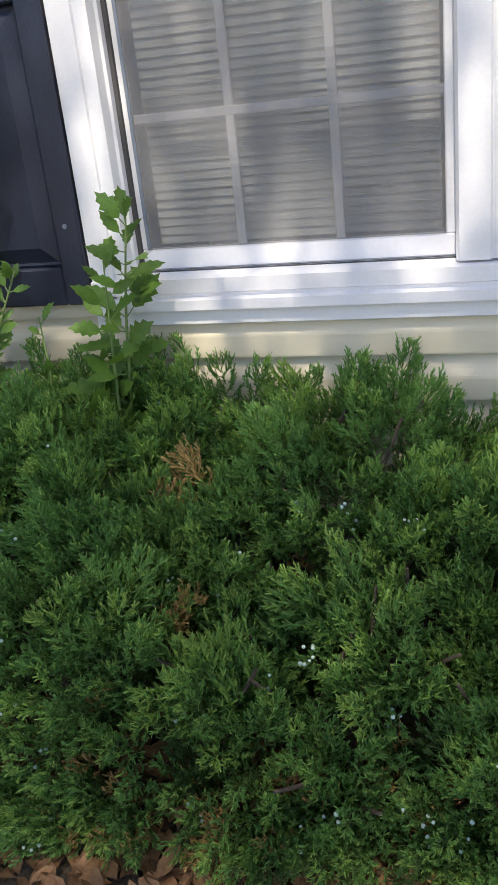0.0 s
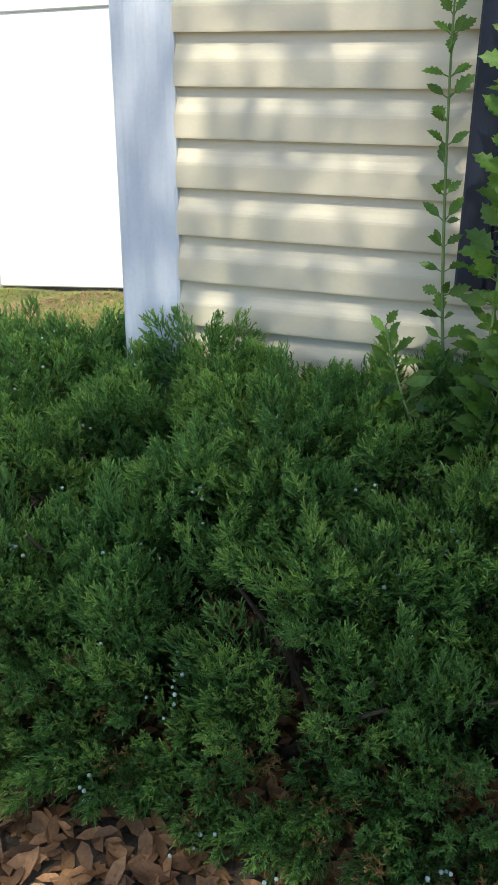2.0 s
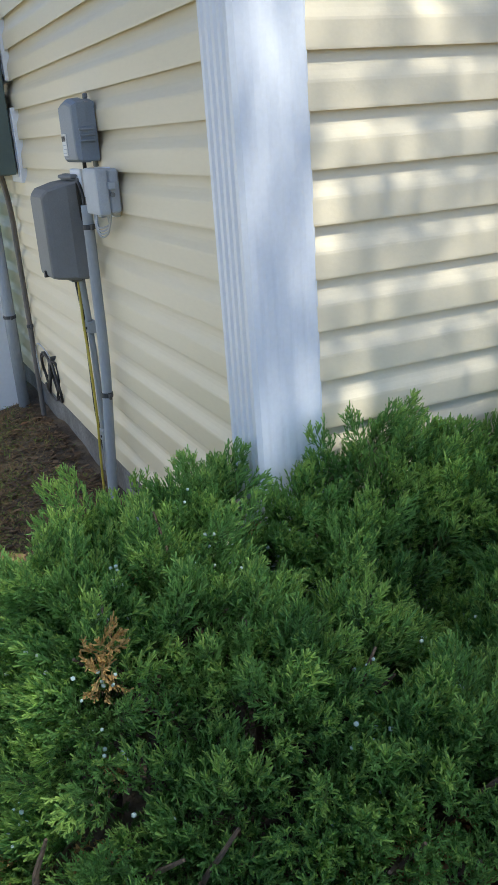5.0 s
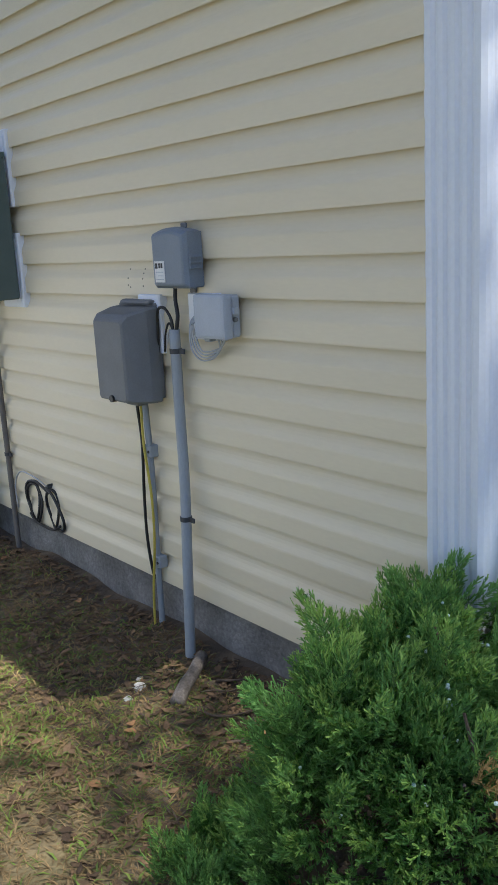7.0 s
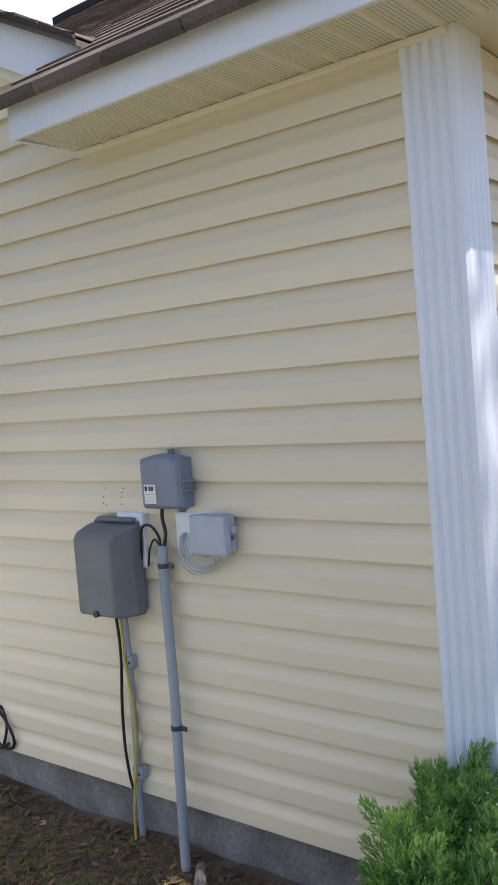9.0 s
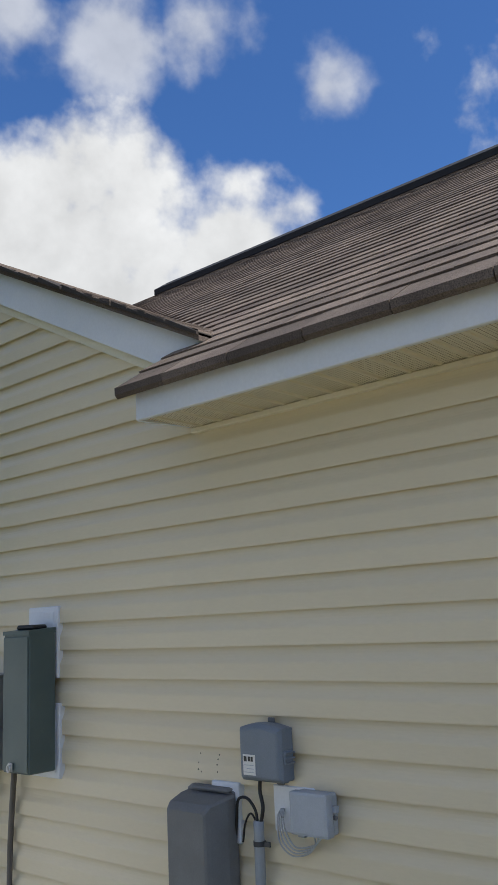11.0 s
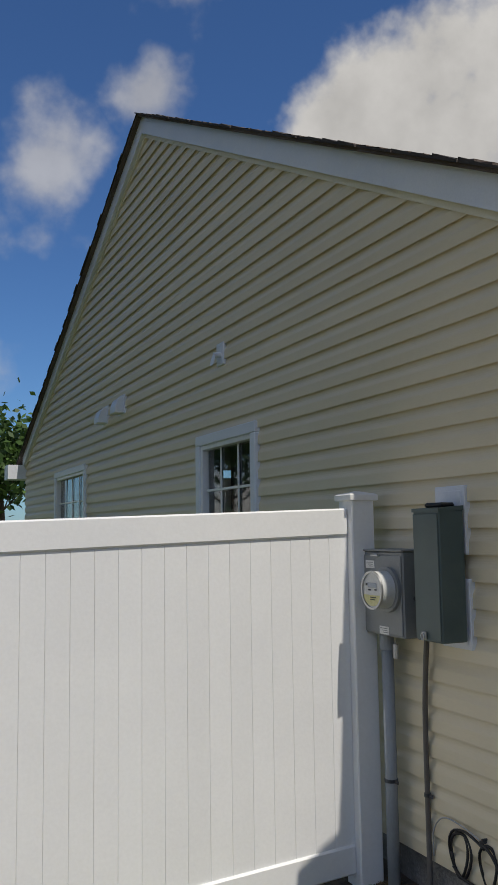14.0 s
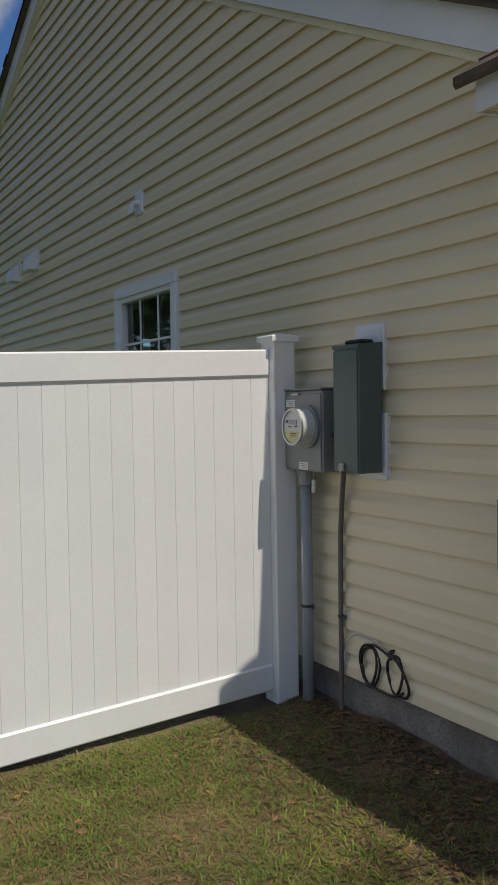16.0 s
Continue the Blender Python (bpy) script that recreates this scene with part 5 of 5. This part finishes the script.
def sapling(stalks, leaf_size, seed, label):
    rng = random.Random(seed)
    t = thing("mulberry_sapling", label, "sapling", "saplings")
    for pts, n, size in stalks:
        path = smooth_path(pts, 8)
        part("stalk", tube(path, 0.0048, 6, 0.0018), M_STEM, t, smooth=True)
        for i in range(n):
            f = 0.06 + 0.94 * (i + rng.uniform(-0.3, 0.3)) / max(1, n - 1)
            f = min(max(f, 0.04), 1.0)
            p = path[int(f * (len(path) - 1))]
            a = i * 2.4 + rng.uniform(-0.5, 0.5)
            d = Vector((math.cos(a), math.sin(a) * 0.75 - 0.25, rng.uniform(0.25, 1.1) + 0.6 * (f > 0.9))).normalized()
            s = size * rng.uniform(0.6, 1.1) * (1.05 - 0.45 * f)
            stem = p + d * s * 0.35
            if stem.y > -0.07 or (stem + d * s).y > -0.06:
                d.y = -abs(d.y) - 0.05
                d.normalize()
                stem = p + d * s * 0.35
            part("leaf_stem", tube([p, stem], 0.0014, 4), M_STEM, t)
            nz = Vector((rng.uniform(-0.5, 0.5), -0.8, 0.65 + rng.uniform(-0.3, 0.3)))
            nx = d.cross(nz).normalized()
            nz = nx.cross(d)
            q = Matrix((nx, d, nz)).transposed().to_4x4()
            ob = new("leaf", LEAVES[rng.randrange(4)])
            ob.parent = t
            ob.matrix_basis = Matrix.Translation(stem) @ q @ pose(0, 0, 0, rng.uniform(-15, 10), rng.uniform(-25, 25), 0) @ Matrix.Scale(s, 4)
    return t


sapling([([(0.95, -0.20, 0.42), (0.98, -0.17, 0.9), (1.00, -0.16, 1.35), (1.03, -0.17, 1.75)], 124, 0.072),
         ([(0.92, -0.20, 0.42), (0.94, -0.20, 0.8), (0.93, -0.18, 1.2), (0.92, -0.17, 1.6)], 112, 0.072),
         ([(0.88, -0.18, 0.40), (0.83, -0.15, 0.75), (0.80, -0.13, 1.15), (0.79, -0.13, 1.45)], 62, 0.062),
         ([(0.98, -0.22, 0.42), (1.04, -0.25, 0.72), (1.13, -0.24, 0.92)], 34, 0.074),
         ([(0.86, -0.22, 0.40), (0.78, -0.25, 0.58), (0.72, -0.22, 0.74)], 40, 0.078),
         ([(0.96, -0.25, 0.42), (0.97, -0.28, 0.62), (1.01, -0.28, 0.80)], 74, 0.084)],
        0.08, 3, "tall leafy green sapling growing out of the hedge before the shutter")
sapling([([(1.32, -0.16, 0.5), (1.345, -0.15, 0.78), (1.38, -0.14, 1.02)], 34, 0.115),
         ([(1.30, -0.18, 0.5), (1.31, -0.18, 0.70), (1.32, -0.17, 0.92)], 20, 0.11)],
        0.1, 8, "young bright green sapling under the window")
sapling([([(1.13, -0.20, 0.45), (1.145, -0.20, 0.62), (1.14, -0.19, 0.80)], 9, 0.075)], 0.1, 9, "thin small green sapling under the shutter")


# ---------------------------------------------------------------- lawn, litter
def build_grass():
    rng = np.random.default_rng(4)
    n = 250000
    x = -0.06 - 3.4 * rng.uniform(0, 1, n) ** 1.05
    y = rng.uniform(-1.5, 2.84, n)
    wide = rng.uniform(size=n) < 0.2
    x = np.where(wide, rng.uniform(-7.0, -0.1, n), x)
    y = np.where(wide, rng.uniform(-4.5, 2.84, n), y)
    patch = np.sin(x * 2.1 + y * 1.3) * np.sin(y * 2.7 - x * 1.1) + 0.6 * np.sin(x * 5.3 - y * 4.1)
    bare = np.clip((x + 0.55) / 0.45, 0, 1)
    keep = rng.uniform(size=n) > bare * 0.42 + 0.3 * (patch < -0.7)
    keep &= ~((x > HEDGE_X0 + 0.15) & (y < 0.25) & (y > -1.0))
    x, y, patch, bare = x[keep], y[keep], patch[keep], bare[keep]
    n = len(x)
    z = ground_z(x, y) - 0.004
    a = rng.uniform(0, 6.283, n)
    straw = rng.uniform(size=n) < np.clip(0.70 - 0.28 * patch + 0.3 * bare, 0.15, 0.95)
    ln = rng.uniform(0.020, 0.058, n) * np.where(straw, 0.85, 1.0)
    up = np.where(straw, rng.uniform(0.12, 0.7, n), rng.uniform(0.3, 0.95, n))
    d = np.stack([np.cos(a), np.sin(a), up], -1)
    d /= np.linalg.norm(d, axis=1, keepdims=True)
    s = np.stack([-np.sin(a), np.cos(a), np.zeros(n)], -1) * (rng.uniform(0.0012, 0.0027, n))[:, None]
    p = np.stack([x, y, z], -1)
    mid = p + d * (ln * 0.55)[:, None]
    tip = p + d * ln[:, None] * np.array([1.25, 1.25, 0.85])
    v = np.stack([p - s, p + s, mid + s * 0.8, mid - s * 0.8, tip], 1).reshape(-1, 3)
    b = np.arange(n)[:, None] * 5
    f = np.concatenate([b + np.array([0, 1, 2]), b + np.array([0, 2, 3]), b + np.array([3, 2, 4])], 1).reshape(-1, 3)
    ob = new("lawn", raw_mesh("lawn", v, f, [M_GRASS, M_STRAW], np.repeat(straw.astype(int), 3)))
    tagged(ob, "thin patchy lawn of green and straw-coloured grass", "grass", kind="stuff")


build_grass()


def build_clumps():
    """Tufts of broad arching lawn blades over the thatch, thinner and shorter on the bare bed."""
    rng = np.random.default_rng(14)
    m = 8500
    cx = -0.06 - 3.0 * rng.uniform(0, 1, m) ** 0.9
    cy = rng.uniform(-1.3, 2.82, m)
    field = np.sin(cx * 3.3 + cy * 2.1) + np.sin(cy * 4.4 - cx * 2.6) + 0.8 * np.sin(cx * 8.1 + cy * 6.7)
    bed = np.clip((cx + 0.75) / 0.5, 0, 1)
    keep = rng.uniform(size=m) < np.clip(0.50 + 0.36 * field - 0.12 * bed, 0.08, 1)
    keep &= ~((cx > HEDGE_X0 + 0.1) & (cy < 0.3) & (cy > -1.05))
    cx, cy, bed = cx[keep], cy[keep], bed[keep]
    k = 11
    n = len(cx) * k
    spread = rng.normal(size=(n, 2)) * 0.022
    x, y = np.repeat(cx, k) + spread[:, 0], np.repeat(cy, k) + spread[:, 1]
    x = np.minimum(x, -0.03)
    bed = np.repeat(bed, k)
    a = np.arctan2(spread[:, 1], spread[:, 0]) + rng.normal(size=n) * 0.7
    ln = rng.uniform(0.030, 0.068, n) * (1 - 0.35 * bed)
    up = rng.uniform(0.35, 1.3, n)
    d = np.stack([np.cos(a), np.sin(a), up], -1)
    d /= np.linalg.norm(d, axis=1, keepdims=True)
    w = np.stack([-np.sin(a), np.cos(a), np.zeros(n)], -1) * rng.uniform(0.0016, 0.0030, n)[:, None]
    p = np.stack([x, y, ground_z(x, y) - 0.004], -1)
    mid = p + d * (ln * 0.55)[:, None]
    tip = mid + d * (ln * 0.5)[:, None] * np.array([1.3, 1.3, 0.15]) - np.array([0, 0, 0.006])
    mid[:, 0], tip[:, 0] = np.minimum(mid[:, 0], -0.025), np.minimum(tip[:, 0], -0.022)
    v = np.stack([p - w * 0.7, p + w * 0.7, mid + w, mid - w, tip], 1).reshape(-1, 3)
    b = np.arange(n)[:, None] * 5
    f = np.concatenate([b + np.array([0, 1, 2]), b + np.array([0, 2, 3]), b + np.array([3, 2, 4])], 1).reshape(-1, 3)
    dry = rng.uniform(size=n) < 0.42 + 0.10 * bed
    ob = new("grass_tufts", raw_mesh("grass_tufts", v, f, [M_GRASS, M_STRAW], np.repeat(dry.astype(int), 3)))
    tagged(ob, "broad-bladed yellow-green grass tufts in the thin lawn", "grass", kind="stuff")


build_clumps()

FALLEN = [leaf_mesh("fallen_leaf", 20 + i, i % 2 == 0, M_FALLEN) for i in range(3)]


def scatter_leaf(x, y, s, seed, z=None):
    rng = random.Random(seed)
    ob = new("fallen_leaf", FALLEN[seed % 3])
    gz = float(ground_z(np.array(x), np.array(y))) + 0.006 if z is None else z
    ob.matrix_basis = pose(x, y, gz + 0.006, rng.uniform(-14, 14), rng.uniform(-14, 14), rng.uniform(0, 360)) @ Matrix.Scale(s, 4)
    tagged(ob, "dry brown curled leaf lying on the ground", "leaf", "fallen leaves")


rl = random.Random(21)
for i in range(200):
    scatter_leaf(rl.uniform(-0.3, 2.3), rl.uniform(-1.30, -0.86), rl.uniform(0.04, 0.075), i)
for i in range(46):
    scatter_leaf(-0.08 - 1.9 * rl.random() ** 1.3, rl.uniform(-0.6, 2.7), rl.uniform(0.03, 0.055), 200 + i)


def leaf_bed():
    """Deep bed of dry leaves in front of the hedge."""
    rng = np.random.default_rng(31)
    n = 7000
    x = rng.uniform(-0.4, 2.9, n)
    y = rng.uniform(-1.6, -0.60, n)
    z = ground_z(x, y) + rng.uniform(0.004, 0.035, n)
    size = rng.uniform(0.014, 0.036, n)
    tip = rng.normal(size=(n, 3)) * np.array([0.35, 0.35, 0.0]) + np.array([0, 0, 1.0])
    rot = rot_to(tip, rng.uniform(0, 6.28, n))
    shape = np.array([(-1.0, 0, 0.05), (-0.35, -0.42, 0.22), (0.55, -0.36, 0.16), (1.1, 0.05, 0.0), (0.5, 0.4, 0.2), (-0.4, 0.36, 0.14), (0.05, 0.0, 0.0)])
    v = np.einsum("nij,pj->npi", rot, shape) * size[:, None, None] + np.stack([x, y, z], -1)[:, None, :]
    b = np.arange(n)[:, None, None] * 7
    f = (b + np.array([(6, 0, 1), (6, 1, 2), (6, 2, 3), (6, 3, 4), (6, 4, 5), (6, 5, 0)])).reshape(-1, 3)
    ob = new("leaf_litter", raw_mesh("leaf_litter", v.reshape(-1, 3), f, [M_FALLEN]))
    tagged(ob, "bed of dry orange-brown leaves in front of the hedge", "leaf litter", kind="stuff")


leaf_bed()


def rock(name, x, y, r, material, label, category, seed):
    bm = bmesh.new()
    bmesh.ops.create_icosphere(bm, subdivisions=2, radius=r)
    rng = random.Random(seed)
    for v in bm.verts:
        v.co *= 1 + rng.uniform(-0.22, 0.22)
        v.co.z *= 0.45
    ob = part(name, bm, material)
    ob.location = (x, y, float(ground_z(np.array(x), np.array(y))) + r * 0.2)
    tagged(ob, label, category, "ground stones")


rock("stone", -0.33, 1.06, 0.022, M_STONE, "pale broken stone lying in the grass", "stone", 1)
rock("stone", -0.39, 1.03, 0.015, M_STONE, "pale broken stone lying in the grass", "stone", 2)
rock("stone", -0.30, 1.10, 0.012, M_STONE, "pale broken stone lying in the grass", "stone", 3)
stub = tagged(part("root_stub", tube(smooth_path([(-0.115, 1.00, 0.045), (-0.20, 0.94, 0.030), (-0.245, 0.915, 0.022), (-0.31, 0.87, 0.006)]), 0.020, 9, 0.024), M_DEADWOOD, smooth=True), "short grey-brown root stub lying on dug soil", "root")
rk = random.Random(77)
for i in range(7):
    x0, y0 = -0.10 - 0.22 * rk.random(), 0.92 - 0.42 * rk.random()
    a, l = rk.uniform(-0.8, 0.6) - 1.2, rk.uniform(0.10, 0.24)
    pts = []
    for k in range(5):
        x1, y1 = min(x0 + l * k / 4 * math.cos(a + 0.25 * k), -0.04), y0 + l * k / 4 * math.sin(a + 0.25 * k)
        pts.append((x1, y1, float(ground_z(np.array(x1), np.array(y1))) + (0.008 if k in (0, 4) else rk.uniform(0.012, 0.035))))
    part("rootlet", tube(smooth_path(pts, 4), rk.uniform(0.003, 0.006), 6, 0.0015), M_BARK, stub, smooth=True)
bm = bmesh.new()
for i in range(130):
    x, y = -0.06 - 0.6 * rl.random(), rl.uniform(0.1, 2.7)
    a, l = rl.uniform(0, 6.28), rl.uniform(0.03, 0.13)
    z = float(ground_z(np.array(x), np.array(y))) + 0.006
    add_tube(bm, [(x, y, z), (x + l * 0.5 * math.cos(a), y + l * 0.5 * math.sin(a), z + rl.uniform(0.004, 0.02)), (min(x + l * math.cos(a), -0.02), y + l * math.sin(a), z)], 0.0022, 4, 0.001)
for i in range(2400):
    x, y = -0.04 - 0.85 * rl.random() ** 1.4, rl.uniform(0.15, 2.75)
    s = rl.uniform(0.006, 0.028)
    a, z = rl.uniform(0, 6.28), float(ground_z(np.array(x), np.array(y))) + rl.uniform(0.003, 0.014)
    c = [(s * math.cos(a + t) * k, s * math.sin(a + t) * k, rl.uniform(-0.004, 0.006)) for t, k in ((0, 1), (1.4, 0.5), (3.1, 1), (4.6, 0.45))]
    bm.faces.new([bm.verts.new((min(x + p, -0.015), y + q, z + r)) for p, q, r in c]).material_index = 1
ob = part("twig_litter", bm, [M_BARK, M_LITTER])
tagged(ob, "loose dry twigs and debris at the foot of the wall", "twigs", kind="stuff")


# ---------------------------------------------------------------- trees
def tree(x, y, height, crown, seed, n_leaf, leaf, base_frac=0.45, label="leafy shade tree", lean=None):
    rng = np.random.default_rng(seed)
    t = thing("tree", label, "tree", at=(0, 0, 0))
    bm = bmesh.new()
    add_tube(bm, smooth_path([(x, y, -0.1), (x + 0.1, y, height * 0.25), (x - 0.05, y + 0.1, height * 0.55), (x, y, height * 0.85)], 5), 0.20 * height / 8, 10, 0.05)
    ends = []
    for i in range(18):
        a = i * 2.4
        z0 = height * (base_frac + 0.4 * rng.uniform())
        r = crown * rng.uniform(0.5, 0.95)
        e = (x + r * math.cos(a), y + r * math.sin(a), z0 + height * rng.uniform(0.05, 0.22))
        ends.append(e)
        add_tube(bm, smooth_path([(x, y, z0 * 0.85), ((x + e[0]) / 2, (y + e[1]) / 2, z0 + 0.1 * height * rng.uniform()), e], 4), 0.05 * height / 8, 6, 0.012)
    part("trunk", bm, M_BARK, t)
    c = np.array(ends)[rng.integers(0, len(ends), n_leaf)]
    k = rng.uniform(0.15, 1.0, n_leaf)[:, None]
    c = np.array([x, y, height * 0.62]) * (1 - k) + c * k
    cl = rng.normal(size=(n_leaf // 14, 3)) * crown * 0.30
    c = c + cl[rng.integers(0, len(cl), n_leaf)] + rng.normal(size=(n_leaf, 3)) * crown * 0.075
    if lean:
        # a lopsided crown, pruned on one side and thinner on the other, cut to aim its shade
        u = rng.uniform(size=n_leaf)
        c = c[(c[:, 0] > lean[0] + 0.9 * u) & ((c[:, 0] < lean[1]) | (u < lean[2])) & (c[:, 1] + 0.58 * c[:, 2] < lean[3]) & (c[:, 1] + 0.58 * c[:, 2] > lean[4] - 0.5 * u)]
        n_leaf = len(c)
    d = rng.normal(size=(n_leaf, 3))
    rot = rot_to(d, rng.uniform(0, 6.28, n_leaf))
    quad = np.array([(-0.3, 0, 0), (0, -0.05, 0.5), (0.3, 0, 0), (0, 0.05, -0.55)]) * leaf
    v = np.einsum("nij,pj->npi", rot, quad) + c[:, None, :]
    f = np.arange(n_leaf * 4).reshape(-1, 4)
    ob = new("crown", raw_mesh("crown", v.reshape(-1, 3), f, [M_TREELEAF]))
    ob.parent = t


# out of view; place and crown are set for dappled shade on wall and hedge
tree(1.80, -6.4, 9.25, 3.3, 3, 78000, 0.083, 0.62, "tall leafy tree shading the front of the house", (-0.95, 2.1, 0.80, 1.50, -0.87))
tree(4.0, 44.0, 8.2, 2.6, 5, 3500, 0.45, 0.35, "distant leafy tree beyond the house")
tree(-9.0, 26.0, 9.0, 3.4, 6, 5000, 0.3, 0.3, "leafy tree mirrored in the side windows")
# two out-of-view trees added to keep sky light off the far gable
tree(-7.4, 8.6, 9.5, 3.0, 16, 22000, 0.3, 0.25, "unseen leafy tree behind the fence, added to darken the gable, mirrored in its windows")
tree(-8.0, 14.5, 10.0, 3.2, 17, 20000, 0.3, 0.25, "unseen leafy tree behind the fence, added to darken the gable, mirrored in its windows")


# ---------------------------------------------------------------- shingles on the wing
def build_shingles():
    rng = random.Random(9)
    ln, tw, th = 0.150, 0.305, 0.009
    hyp = math.hypot(1, SLOPE)
    rows = int((RIDGE_X - EAVE_X) * hyp / 0.135)
    bm = bmesh.new()
    add_box(bm, 0.0, ln, 0.0015, tw - 0.0015, 0.0, th)
    for v in bm.verts:
        if v.co.x < 0.01:
            v.co.z += 0.007
    tab = mesh_of("shingle", bm, M_SHINGLE)
    bm = bmesh.new()
    add_loft(bm, [[(-0.022, y, -0.030), (-0.026, y, -0.012), (-0.012, y, 0.010), (ln, y, 0.008), (ln, y, 0.0), (0.0, y, -0.004), (-0.010, y, -0.030)] for y in (0.002, tw - 0.002)])
    bmesh.ops.recalc_face_normals(bm, faces=bm.faces)
    edge = mesh_of("edge_shingle", bm, M_SHINGLE)
    rest_v, rest_f = [], []
    tv = np.array([v.co[:] for v in tab.vertices])
    tf = np.array([p.vertices[:] for p in tab.polygons])
    count = 0
    tilt = pose(0, 0, 0, 0, -math.degrees(math.atan(SLOPE)), 0)
    for i in range(rows):
        d = i * 0.135
        x = EAVE_X + d / hyp
        y_end = EAVE_END + 0.05 if x < 0.0 else max(EAVE_END + 0.05, valley_y(x) + 0.05)
        y = FRONT_EAVE - (i % 2) * 0.15 - rng.uniform(0, 0.03)
        while y < y_end:
            m = Matrix.Translation((x, y, wing_z(x) + rng.uniform(0, 0.002))) @ tilt
            if y + tw > y_end:
                m = m @ Matrix.Diagonal((1, max(0.1, (y_end - y) / tw), 1, 1))
            if count < 300:
                ob = new("shingle", edge if i == 0 else tab)
                ob.parent = roof
                ob.matrix_basis = m
                count += 1
            else:
                mm = np.array(m)
                rest_f.append(tf + len(rest_v) * len(tv))
                rest_v.append(tv @ mm[:3, :3].T + mm[:3, 3])
            y += tw
    ob = new("upper_shingles", raw_mesh("upper_shingles", np.concatenate(rest_v), np.concatenate(rest_f), [M_SHINGLE]))
    ob.parent = roof
    tagged(ob, kind="stuff")
    # shingle courses of the main slope beside the valley
    v, f = [], []
    s0 = (APEX[1] - RAKE0[1]) / (APEX[0] - RAKE0[0])
    hy = math.hypot(1, s0)
    for i in range(int((APEX[0] - RAKE0[0]) * hy / 0.135)):
        yy = RAKE0[0] - 0.13 + i * 0.135 / hy
        x = -0.09 - rng.uniform(0, 0.01)
        while x < 3.2:
            q = [(x, yy, main_z(yy) + 0.012), (x + 0.30, yy, main_z(yy) + 0.012), (x + 0.30, yy + 0.14 / hy, main_z(yy + 0.14 / hy) + 0.004), (x, yy + 0.14 / hy, main_z(yy + 0.14 / hy) + 0.004)]
            q += [(x, yy, main_z(yy) + 0.001), (x + 0.30, yy, main_z(yy) + 0.001)]
            b = len(v)
            v += q
            f += [(b, b + 1, b + 2, b + 3), (b + 4, b + 5, b + 1, b)]
            x += 0.305
    ob = new("main_shingles", raw_mesh("main_shingles", v, f, [M_SHINGLE]))
    ob.parent = roof
    tagged(ob, kind="stuff")


build_shingles()
